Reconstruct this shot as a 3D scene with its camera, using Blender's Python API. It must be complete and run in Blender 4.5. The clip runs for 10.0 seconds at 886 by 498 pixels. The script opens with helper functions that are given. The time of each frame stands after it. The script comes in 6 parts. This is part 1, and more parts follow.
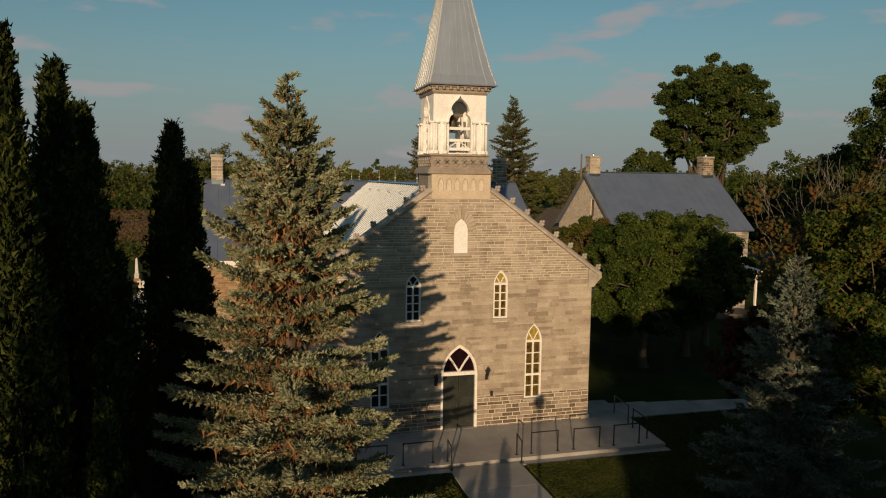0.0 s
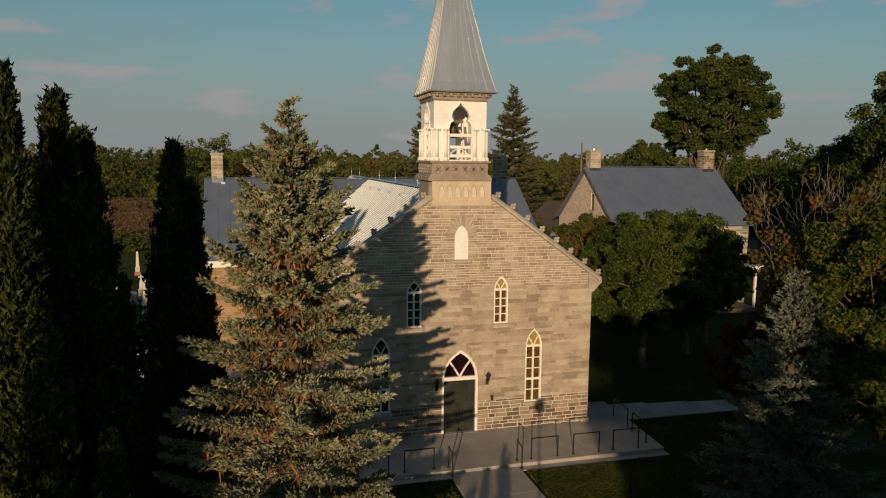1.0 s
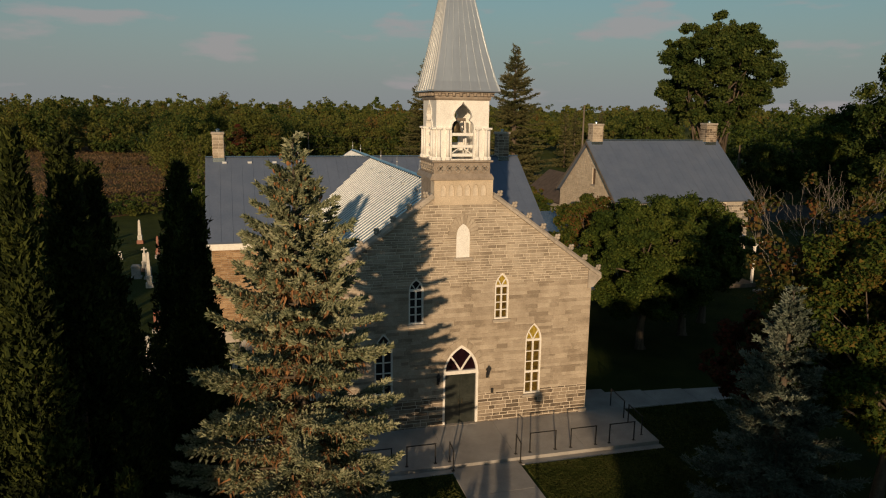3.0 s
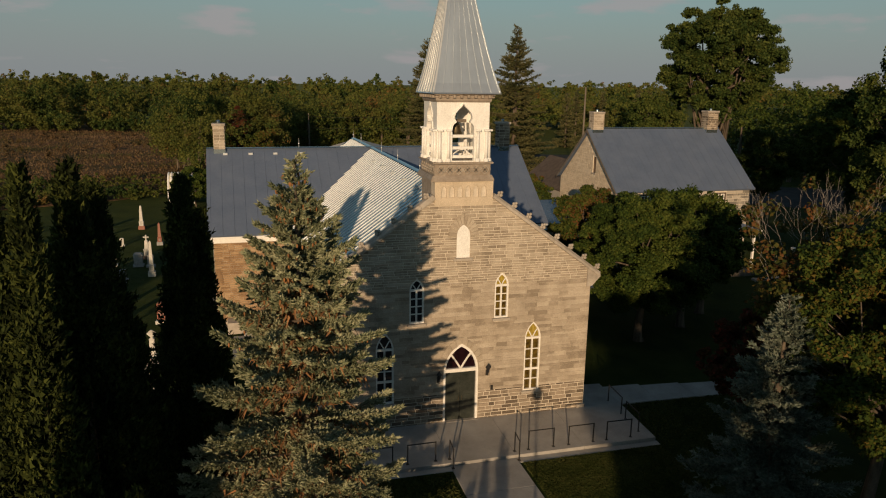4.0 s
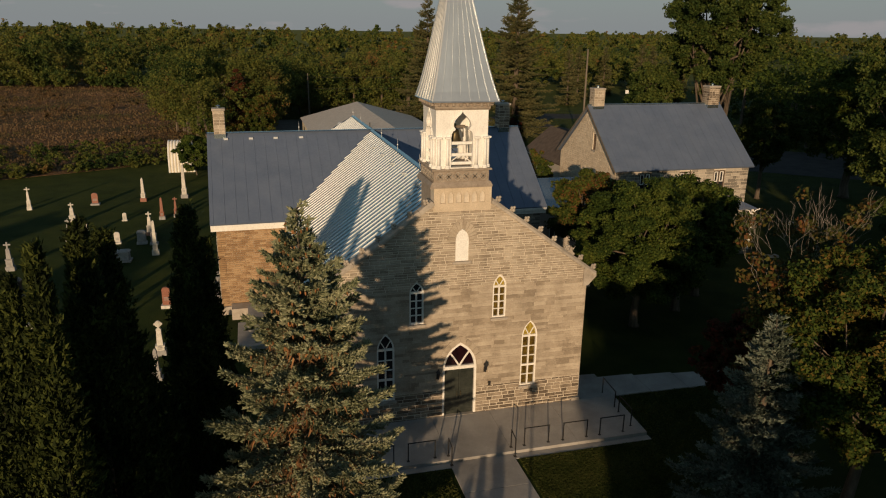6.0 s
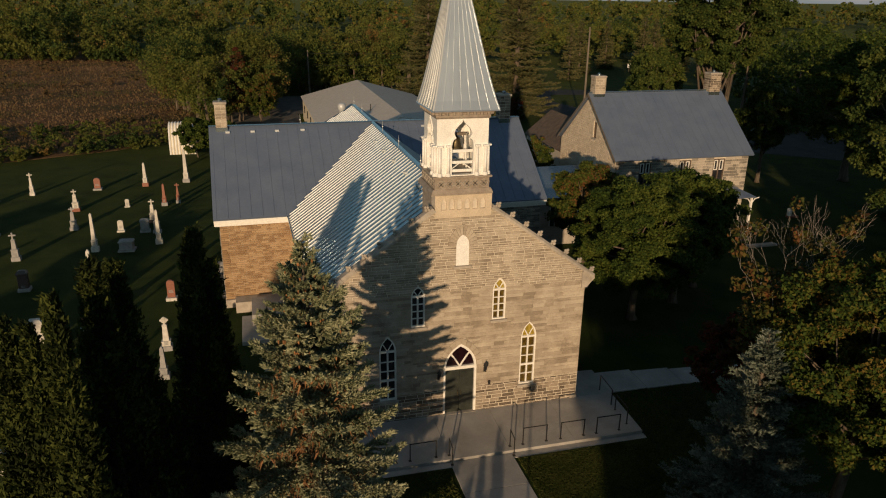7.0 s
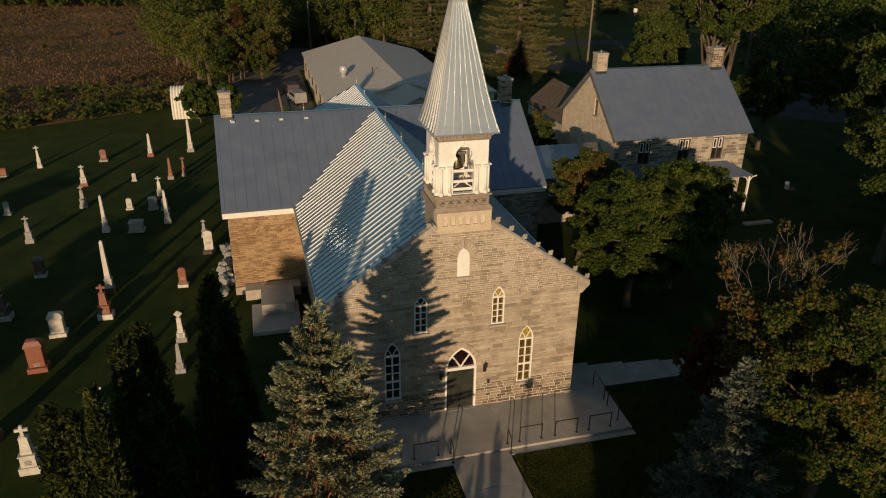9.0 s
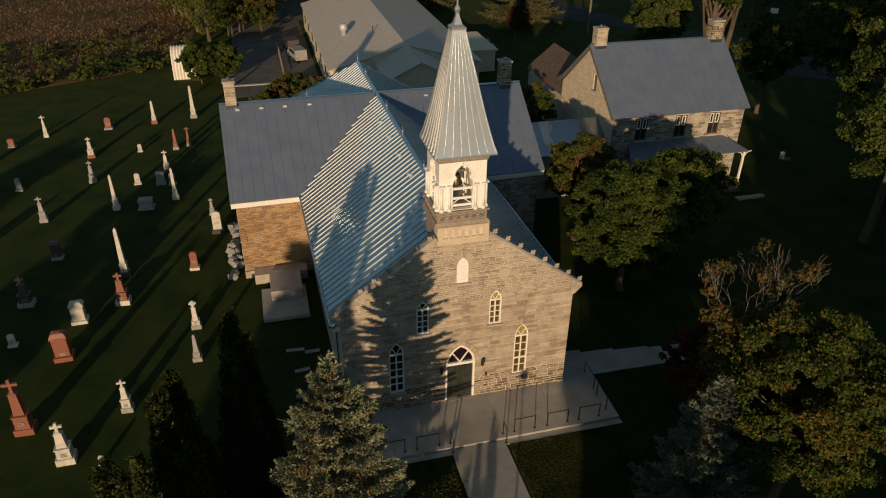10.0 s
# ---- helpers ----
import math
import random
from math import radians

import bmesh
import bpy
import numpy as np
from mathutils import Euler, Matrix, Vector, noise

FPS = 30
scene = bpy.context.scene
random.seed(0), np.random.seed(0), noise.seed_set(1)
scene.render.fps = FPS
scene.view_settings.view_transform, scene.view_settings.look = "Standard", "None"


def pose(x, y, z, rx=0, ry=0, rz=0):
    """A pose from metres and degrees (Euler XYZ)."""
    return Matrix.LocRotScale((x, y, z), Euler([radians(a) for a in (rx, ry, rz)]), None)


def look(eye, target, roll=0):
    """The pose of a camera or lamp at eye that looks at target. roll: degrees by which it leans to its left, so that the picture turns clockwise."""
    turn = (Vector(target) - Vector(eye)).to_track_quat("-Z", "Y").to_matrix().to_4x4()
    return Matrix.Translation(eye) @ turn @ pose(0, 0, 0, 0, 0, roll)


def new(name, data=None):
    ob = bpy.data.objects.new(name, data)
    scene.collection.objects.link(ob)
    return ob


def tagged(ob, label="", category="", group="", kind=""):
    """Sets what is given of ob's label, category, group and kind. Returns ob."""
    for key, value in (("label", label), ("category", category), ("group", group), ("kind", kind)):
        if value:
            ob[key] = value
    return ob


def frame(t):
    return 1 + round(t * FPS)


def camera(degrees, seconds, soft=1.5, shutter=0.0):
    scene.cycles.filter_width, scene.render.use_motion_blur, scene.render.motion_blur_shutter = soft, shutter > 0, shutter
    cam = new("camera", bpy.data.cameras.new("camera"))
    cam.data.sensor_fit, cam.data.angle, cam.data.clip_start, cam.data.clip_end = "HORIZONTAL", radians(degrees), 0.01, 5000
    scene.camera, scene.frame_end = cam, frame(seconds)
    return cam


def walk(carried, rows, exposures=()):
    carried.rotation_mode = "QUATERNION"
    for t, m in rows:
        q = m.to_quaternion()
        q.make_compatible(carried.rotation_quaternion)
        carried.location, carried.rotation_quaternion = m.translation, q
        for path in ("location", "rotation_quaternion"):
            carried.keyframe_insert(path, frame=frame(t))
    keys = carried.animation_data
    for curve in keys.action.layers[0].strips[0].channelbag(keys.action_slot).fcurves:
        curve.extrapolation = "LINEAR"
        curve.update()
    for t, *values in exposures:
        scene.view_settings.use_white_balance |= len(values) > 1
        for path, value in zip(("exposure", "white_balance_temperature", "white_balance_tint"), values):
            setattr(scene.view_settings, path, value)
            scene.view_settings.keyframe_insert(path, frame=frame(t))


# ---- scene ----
from mathutils.geometry import tessellate_polygon

cam = camera(63.8, 10.0, 1.08)
PATH = [
    (0, (-9.419, -31.722, 11.968), (-8.899, -29.801, 11.763), 0.70),
    (0.5, (-9.473, -31.682, 12.474), (-8.952, -29.764, 12.247), 0.70),
    (1, (-9.454, -31.689, 13.045), (-8.935, -29.774, 12.794), 0.60),
    (1.5, (-9.496, -31.601, 13.580), (-8.978, -29.690, 13.296), 0.80),
    (2, (-9.517, -31.628, 14.164), (-9.000, -29.722, 13.846), 0.80),
    (2.5, (-9.533, -31.605, 14.744), (-9.017, -29.705, 14.389), 0.80),
    (4, (-9.565, -31.647, 16.544), (-9.055, -29.768, 16.087), 0.90),
    (4.5, (-9.530, -31.624, 17.154), (-9.023, -29.753, 16.663), 0.90),
    (5, (-9.542, -31.625, 17.805), (-9.036, -29.763, 17.280), 0.90),
    (5.5, (-9.516, -31.637, 18.445), (-9.013, -29.783, 17.888), 0.90),
    (5.7, (-9.506, -31.642, 18.701), (-9.004, -29.791, 18.131), 0.90),
    (6.8, (-9.555, -31.613, 20.824), (-9.062, -29.793, 20.161), 0.90),
    (7, (-9.545, -31.618, 21.080), (-9.053, -29.801, 20.404), 0.90),
    (7.067, (-9.542, -31.620, 21.165), (-9.050, -29.804, 20.485), 0.90),
    (7.1, (-9.540, -31.620, 21.208), (-9.048, -29.805, 20.526), 0.90),
    (7.2, (-9.544, -31.601, 22.644), (-9.062, -29.807, 21.902), 0.80),
    (7.233, (-9.545, -31.601, 22.694), (-9.063, -29.808, 21.950), 0.80),
    (7.5, (-9.552, -31.603, 23.091), (-9.072, -29.816, 22.332), 0.80),
    (8, (-9.566, -31.607, 23.836), (-9.088, -29.831, 23.049), 0.80),
    (8.5, (-9.575, -31.583, 24.516), (-9.101, -29.818, 23.702), 0.80),
    (9, (-9.550, -31.597, 25.234), (-9.080, -29.844, 24.392), 0.80),
    (9.067, (-9.547, -31.599, 25.330), (-9.077, -29.847, 24.484), 0.80),
    (9.1, (-9.545, -31.600, 25.378), (-9.076, -29.849, 24.530), 0.80),
    (9.2, (-9.543, -31.572, 28.887), (-9.092, -29.887, 27.910), 0.70),
    (9.233, (-9.543, -31.570, 28.932), (-9.092, -29.886, 27.953), 0.70),
    (9.5, (-9.539, -31.553, 29.289), (-9.090, -29.876, 28.297), 0.70),
    (10, (-9.532, -31.522, 29.959), (-9.087, -29.858, 28.942), 0.70),
]
walk(cam, [(t, look(eye, target, roll)) for t, eye, target, roll in PATH])

# ---- world and sun ----
SUN_AZ, SUN_EL = radians(22.5), radians(9.4)
world = bpy.data.worlds.new("world")
scene.world = world
world.use_nodes = True
wn, wl = world.node_tree.nodes, world.node_tree.links
sky = wn.new("ShaderNodeTexSky")
sky.sky_type, sky.sun_disc = "NISHITA", False
sky.sun_elevation, sky.sun_rotation = SUN_EL, radians(180) + SUN_AZ
sky.air_density, sky.dust_density, sky.ozone_density = 1.0, 0.4, 2.2
wbg = wn["Background"]
wbg.inputs["Strength"].default_value = 0.075
# thin clouds, low over the horizon
wtc = wn.new("ShaderNodeTexCoord")
wmp = wn.new("ShaderNodeMapping")
wmp.inputs["Scale"].default_value = (6.0, 6.0, 24.0)
wnz = wn.new("ShaderNodeTexNoise")
wnz.inputs["Scale"].default_value, wnz.inputs["Detail"].default_value = 1.25, 6.0
wrp = wn.new("ShaderNodeValToRGB")
wrp.color_ramp.elements[0].position, wrp.color_ramp.elements[1].position = 0.565, 0.67
wmx = wn.new("ShaderNodeMix")
wmx.data_type = "RGBA"
wmul = wn.new("ShaderNodeMath")
wmul.operation = "MULTIPLY"
wmul.inputs[1].default_value = 0.7
wl.new(wtc.outputs["Generated"], wmp.inputs["Vector"])
wl.new(wmp.outputs["Vector"], wnz.inputs["Vector"])
wl.new(wnz.outputs["Fac"], wrp.inputs["Fac"])
wl.new(wrp.outputs["Color"], wmul.inputs[0])
wl.new(wmul.outputs[0], wmx.inputs["Factor"])
# grey-mauve haze towards the horizon, all round
wsep = wn.new("ShaderNodeSeparateXYZ")
whz = wn.new("ShaderNodeMapRange")
whz.interpolation_type = "SMOOTHSTEP"
whz.inputs["From Min"].default_value, whz.inputs["From Max"].default_value = 0.0, 0.24
whz.inputs["To Min"].default_value, whz.inputs["To Max"].default_value = 0.92, 0.12
whm = wn.new("ShaderNodeMix")
whm.data_type = "RGBA"
whm.inputs["B"].default_value = (3.05, 3.25, 3.5, 1)
wtint = wn.new("ShaderNodeMix")
wtint.data_type, wtint.blend_type = "RGBA", "MULTIPLY"
wtint.inputs["Factor"].default_value = 1.0
wtint.inputs["B"].default_value = (0.80, 1.06, 0.95, 1)
wl.new(sky.outputs["Color"], wtint.inputs["A"])
wl.new(wtc.outputs["Generated"], wsep.inputs[0])
wl.new(wsep.outputs["Z"], whz.inputs["Value"])
wl.new(whz.outputs["Result"], whm.inputs["Factor"])
wl.new(wtint.outputs["Result"], whm.inputs["A"])
wl.new(whm.outputs["Result"], wmx.inputs["A"])
wmx.inputs["B"].default_value = (4.5, 4.1, 4.15, 1)
wl.new(wmx.outputs["Result"], wbg.inputs["Color"])

sun_data = bpy.data.lights.new("sun", "SUN")
sun_data.energy, sun_data.angle, sun_data.color = 4.2, radians(0.6), (1.0, 0.71, 0.43)
sun = new("sun", sun_data)
sun.matrix_world = look((0, 0, 60), (math.sin(SUN_AZ) * math.cos(SUN_EL), math.cos(SUN_AZ) * math.cos(SUN_EL), 60 - math.sin(SUN_EL)))


# ---- materials ----
def material(name, cols, rough=0.8, metal=0.0, scale=3.0, detail=5.0, bump=0.3, bump_scale=30.0, var="", spread=0.55, streak=None, coords="Object", spec=0.4, stain=0.0, bump_dist=0.02, grain=0.15):
    """A node material: two colours mixed by noise at scale, a finer grain, colour shifted per piece (var: object or island), fine relief."""
    m = bpy.data.materials.new(name)
    m.use_nodes = True
    n, l = m.node_tree.nodes, m.node_tree.links
    b = n["Principled BSDF"]
    b.inputs["Roughness"].default_value, b.inputs["Metallic"].default_value = rough, metal
    b.inputs["Specular IOR Level"].default_value = spec
    tc = n.new("ShaderNodeTexCoord")
    src = tc.outputs["Object"]
    if coords == "World":
        src = n.new("ShaderNodeNewGeometry").outputs["Position"]
    if streak:
        mp = n.new("ShaderNodeMapping")
        mp.inputs["Scale"].default_value = streak
        l.new(src, mp.inputs["Vector"])
        big_src = mp.outputs["Vector"]
    else:
        big_src = src
    nz = n.new("ShaderNodeTexNoise")
    nz.inputs["Scale"].default_value, nz.inputs["Detail"].default_value, nz.inputs["Roughness"].default_value = scale, detail, 0.62
    l.new(big_src, nz.inputs["Vector"])
    ramp = n.new("ShaderNodeValToRGB")
    e = ramp.color_ramp.elements
    e[0].position, e[1].position = 0.32, 0.68
    e[0].color, e[1].color = (*cols[0], 1), (*cols[-1], 1)
    for i, c in enumerate(cols[1:-1]):
        k = e.new(0.32 + 0.36 * (i + 1) / (len(cols) - 1))
        k.color = (*c, 1)
    fac = nz.outputs["Fac"]
    if var:
        rnd = n.new("ShaderNodeObjectInfo").outputs["Random"] if var == "object" else n.new("ShaderNodeNewGeometry").outputs["Random Per Island"]
        mix = n.new("ShaderNodeMath")
        mix.operation = "MULTIPLY_ADD"
        sub = n.new("ShaderNodeMath")
        sub.operation = "SUBTRACT"
        sub.inputs[1].default_value = 0.5
        l.new(rnd, sub.inputs[0])
        l.new(sub.outputs[0], mix.inputs[0])
        mix.inputs[1].default_value = spread
        l.new(fac, mix.inputs[2])
        fac = mix.outputs[0]
    l.new(fac, ramp.inputs["Fac"])
    col = ramp.outputs["Color"]
    fine = n.new("ShaderNodeTexNoise")
    fine.inputs["Scale"].default_value, fine.inputs["Detail"].default_value = bump_scale, 6.0
    l.new(src, fine.inputs["Vector"])
    hsv = n.new("ShaderNodeHueSaturation")
    rmp = n.new("ShaderNodeMapRange")
    rmp.inputs["From Min"].default_value, rmp.inputs["From Max"].default_value = 0.3, 0.7
    rmp.inputs["To Min"].default_value, rmp.inputs["To Max"].default_value = 1.0 - grain, 1.0 + grain * 0.93
    l.new(fine.outputs["Fac"], rmp.inputs["Value"])
    l.new(rmp.outputs["Result"], hsv.inputs["Value"])
    l.new(col, hsv.inputs["Color"])
    col = hsv.outputs["Color"]
    if stain > 0:
        st = n.new("ShaderNodeTexNoise")
        st.inputs["Scale"].default_value, st.inputs["Detail"].default_value = 0.55, 7.0
        l.new(n.new("ShaderNodeNewGeometry").outputs["Position"], st.inputs["Vector"])
        sr = n.new("ShaderNodeMapRange")
        sr.inputs["From Min"].default_value, sr.inputs["From Max"].default_value = 0.36, 0.62
        sr.inputs["To Min"].default_value, sr.inputs["To Max"].default_value = 1.0 - stain, 1.0
        l.new(st.outputs["Fac"], sr.inputs["Value"])
        h2 = n.new("ShaderNodeHueSaturation")
        l.new(sr.outputs["Result"], h2.inputs["Value"])
        l.new(col, h2.inputs["Color"])
        col = h2.outputs["Color"]
    l.new(col, b.inputs["Base Color"])
    if bump > 0:
        bp = n.new("ShaderNodeBump")
        bp.inputs["Strength"].default_value, bp.inputs["Distance"].default_value = bump, bump_dist
        l.new(fine.outputs["Fac"], bp.inputs["Height"])
        l.new(bp.outputs["Normal"], b.inputs["Normal"])
    return m


def leaf_material(name, cols, rough=0.75, through_light=0.25, patch=0.5, vary=0.42):
    """Foliage: colour by leaf and by patches of the crown, part of the light passing through."""
    m = bpy.data.materials.new(name)
    m.use_nodes = True
    n, l = m.node_tree.nodes, m.node_tree.links
    b = n["Principled BSDF"]
    b.inputs["Roughness"].default_value = rough
    b.inputs["Specular IOR Level"].default_value = 0.15
    geo = n.new("ShaderNodeNewGeometry")
    nz = n.new("ShaderNodeTexNoise")
    nz.inputs["Scale"].default_value, nz.inputs["Detail"].default_value = patch, 3.0
    l.new(geo.outputs["Position"], nz.inputs["Vector"])
    ad = n.new("ShaderNodeMath")
    ad.operation = "MULTIPLY_ADD"
    sb = n.new("ShaderNodeMath")
    sb.operation = "SUBTRACT"
    sb.inputs[1].default_value = 0.5
    l.new(geo.outputs["Random Per Island"], sb.inputs[0])
    l.new(sb.outputs[0], ad.inputs[0])
    ad.inputs[1].default_value = vary
    l.new(nz.outputs["Fac"], ad.inputs[2])
    ramp = n.new("ShaderNodeValToRGB")
    e = ramp.color_ramp.elements
    e[0].position, e[1].position = 0.3, 0.72
    e[0].color, e[1].color = (*cols[0], 1), (*cols[-1], 1)
    for i, c in enumerate(cols[1:-1]):
        e.new(0.3 + 0.42 * (i + 1) / (len(cols) - 1)).color = (*c, 1)
    l.new(ad.outputs[0], ramp.inputs["Fac"])
    l.new(ramp.outputs["Color"], b.inputs["Base Color"])
    tr = n.new("ShaderNodeBsdfTranslucent")
    l.new(ramp.outputs["Color"], tr.inputs["Color"])
    mx = n.new("ShaderNodeMixShader")
    mx.inputs[0].default_value = through_light
    l.new(b.outputs[0], mx.inputs[1])
    l.new(tr.outputs[0], mx.inputs[2])
    l.new(mx.outputs[0], n["Material Output"].inputs["Surface"])
    return m


STONE = [(0.25, 0.205, 0.155), (0.345, 0.29, 0.225), (0.39, 0.33, 0.258), (0.46, 0.395, 0.315)]
RUBBLE = [(0.11, 0.085, 0.062), (0.20, 0.16, 0.12), (0.30, 0.245, 0.185)]
M_stone = material("limestone_block", STONE, 0.88, scale=0.9, bump=0.5, bump_scale=22, var="object", spread=0.34, coords="World", stain=0.12)
M_stone_i = material("limestone_course", STONE, 0.88, scale=0.9, bump=0.5, bump_scale=22, var="island", spread=0.34, coords="World", stain=0.12)
M_gable_i = material("gable_limestone", STONE, 0.88, scale=1.0, bump=0.6, bump_scale=22, var="island", spread=0.32, coords="World", stain=0.12)
M_rubble = material("rubble_block", RUBBLE, 0.9, scale=1.6, bump=0.8, bump_scale=16, var="object", coords="World")
M_rubble_i = material("rubble_course", RUBBLE, 0.9, scale=1.6, bump=0.8, bump_scale=16, var="island", coords="World")
M_brown_i = material("brown_stone_course", [(0.23, 0.14, 0.072), (0.32, 0.205, 0.108), (0.39, 0.265, 0.15)], 0.9, scale=1.0, bump=0.6, bump_scale=18, var="island", spread=0.4, coords="World")
M_grey_i = material("grey_stone_course", [(0.16, 0.145, 0.125), (0.27, 0.245, 0.21), (0.38, 0.34, 0.29)], 0.9, scale=1.2, bump=0.6, bump_scale=18, var="island", coords="World")
M_mortar = material("lime_mortar", [(0.50, 0.44, 0.36), (0.62, 0.555, 0.465)], 0.95, scale=4, bump=0.5, coords="World")
M_dressed = material("dressed_stone", [(0.32, 0.28, 0.235), (0.45, 0.40, 0.34)], 0.85, scale=2.2, bump=0.35, coords="World", stain=0.2)
M_white = material("white_paint", [(0.74, 0.73, 0.70), (0.84, 0.83, 0.80)], 0.5, scale=2.5, bump=0.1, coords="World", stain=0.06)
M_whitetrim = material("white_trim_paint", [(0.68, 0.66, 0.62), (0.8, 0.78, 0.74)], 0.5, scale=6, bump=0.1, coords="World")
M_cornice = material("weathered_tin_cornice", [(0.24, 0.195, 0.155), (0.36, 0.305, 0.25)], 0.55, metal=0.2, scale=4, bump=0.25, coords="World")
M_tin = material("galvanised_roof_sheet", [(0.40, 0.49, 0.54), (0.47, 0.56, 0.61)], 0.24, metal=0.93, scale=0.7, bump=0.03, bump_scale=9, coords="World", stain=0.14, grain=0.04)
M_rib = material("bright_zinc_rib", [(0.42, 0.44, 0.455), (0.50, 0.52, 0.535)], 0.42, metal=0.2, scale=2.0, bump=0.03, bump_scale=12, coords="World", grain=0.05)
M_blue = material("blue_grey_roof_sheet", [(0.15, 0.19, 0.27), (0.185, 0.225, 0.305)], 0.45, metal=0.4, scale=0.8, bump=0.04, bump_scale=8, coords="World", stain=0.05, grain=0.05)
M_spire = material("tin_spire_sheet", [(0.50, 0.53, 0.55), (0.60, 0.63, 0.645)], 0.34, metal=0.75, scale=1.6, bump=0.02, bump_scale=1.2, streak=(1, 1, 0.15), coords="World", stain=0.05, grain=0.03)
M_glass = material("dark_window_glass", [(0.012, 0.013, 0.016), (0.03, 0.03, 0.035)], 0.2, scale=2, bump=0.0, spec=0.3)
M_amber = material("amber_window_glass", [(0.035, 0.022, 0.006), (0.14, 0.095, 0.02)], 0.15, scale=5, bump=0.0, spec=0.5)
M_yellowglass = material("yellow_window_glass", [(0.20, 0.14, 0.02), (0.42, 0.32, 0.07)], 0.2, scale=6, bump=0.0, spec=0.4)
# pale arcade stone; on the house gable the paleness stands for sunlight
M_pale_sunlit_i = material("pale_stone_course", [(0.48, 0.40, 0.30), (0.55, 0.46, 0.35), (0.61, 0.52, 0.40)], 0.9, scale=1.0, bump=0.2, bump_scale=18, var="island", spread=0.3, coords="World")
M_violet = material("dark_violet_glass", [(0.006, 0.003, 0.005), (0.02, 0.007, 0.01)], 0.12, scale=4, bump=0.0, spec=0.5)
M_door = material("dark_green_door_paint", [(0.022, 0.026, 0.022), (0.045, 0.05, 0.042)], 0.22, scale=2, bump=0.03, spec=0.6)
M_iron = material("black_iron", [(0.012, 0.012, 0.012), (0.03, 0.028, 0.026)], 0.5, scale=8, bump=0.1)
M_bell = material("old_bronze", [(0.07, 0.055, 0.03), (0.16, 0.125, 0.07)], 0.45, metal=0.8, scale=6, bump=0.15)
M_concrete = material("pale_concrete", [(0.30, 0.285, 0.265), (0.40, 0.38, 0.355)], 0.9, scale=0.7, bump=0.25, bump_scale=40, coords="World", stain=0.22)
M_asphalt = material("worn_asphalt", [(0.030, 0.030, 0.031), (0.052, 0.051, 0.05)], 0.95, scale=0.5, bump=0.3, bump_scale=50, coords="World", spec=0.15)
M_gravel = material("gravel_drive", [(0.075, 0.07, 0.065), (0.13, 0.12, 0.108)], 0.95, scale=0.6, bump=0.4, bump_scale=35, coords="World")
M_grass = material("mown_grass", [(0.010, 0.020, 0.004), (0.020, 0.033, 0.006), (0.033, 0.042, 0.009)], 0.95, scale=0.35, bump=0.9, bump_scale=28, coords="World", spec=0.1, bump_dist=0.06)
M_meadow = material("brown_meadow", [(0.05, 0.045, 0.018), (0.125, 0.074, 0.036), (0.19, 0.10, 0.055)], 0.97, scale=0.07, bump=1.0, bump_scale=3.0, coords="World", spec=0.1, bump_dist=0.3)
for m_, tint in ((M_grass, (0.36, 0.42, 0.10, 1)), (M_meadow, (0.55, 0.36, 0.2, 1))):
    b_ = m_.node_tree.nodes["Principled BSDF"]
    b_.inputs["Sheen Weight"].default_value, b_.inputs["Sheen Roughness"].default_value = 0.05, 0.5
    b_.inputs["Sheen Tint"].default_value = tint
M_bark = material("grey_brown_bark", [(0.06, 0.045, 0.032), (0.14, 0.11, 0.08)], 0.95, scale=5, bump=0.9, bump_scale=12, streak=(1, 1, 0.2))
M_bark_pale = material("pale_bark", [(0.16, 0.14, 0.12), (0.28, 0.25, 0.215)], 0.95, scale=5, bump=0.6, bump_scale=14, streak=(1, 1, 0.2))
M_wood = material("grey_weathered_wood", [(0.10, 0.08, 0.06), (0.19, 0.16, 0.13)], 0.9, scale=3, bump=0.4, streak=(1, 1, 0.15))
M_dark_roof = material("brown_shingle_roof", [(0.07, 0.05, 0.038), (0.13, 0.095, 0.07)], 0.92, scale=2, bump=0.5, bump_scale=14, coords="World")
M_shingle = material("tan_shingle_roof", [(0.46, 0.42, 0.37), (0.56, 0.51, 0.455)], 0.92, scale=1.6, bump=0.4, bump_scale=14, coords="World")
M_siding = material("cream_siding", [(0.50, 0.44, 0.33), (0.62, 0.56, 0.44)], 0.8, scale=2, bump=0.1, coords="World")
M_marble = material("white_marble", [(0.42, 0.40, 0.355), (0.64, 0.61, 0.55)], 0.6, scale=3, bump=0.2, stain=0.15)
M_granite = material("red_granite", [(0.17, 0.06, 0.036), (0.28, 0.11, 0.07)], 0.5, scale=14, bump=0.1)
M_greystone = material("grey_headstone", [(0.20, 0.20, 0.20), (0.33, 0.32, 0.31)], 0.75, scale=4, bump=0.3)
M_darkgranite = material("dark_granite", [(0.055, 0.04, 0.038), (0.10, 0.07, 0.06)], 0.4, scale=14, bump=0.1)

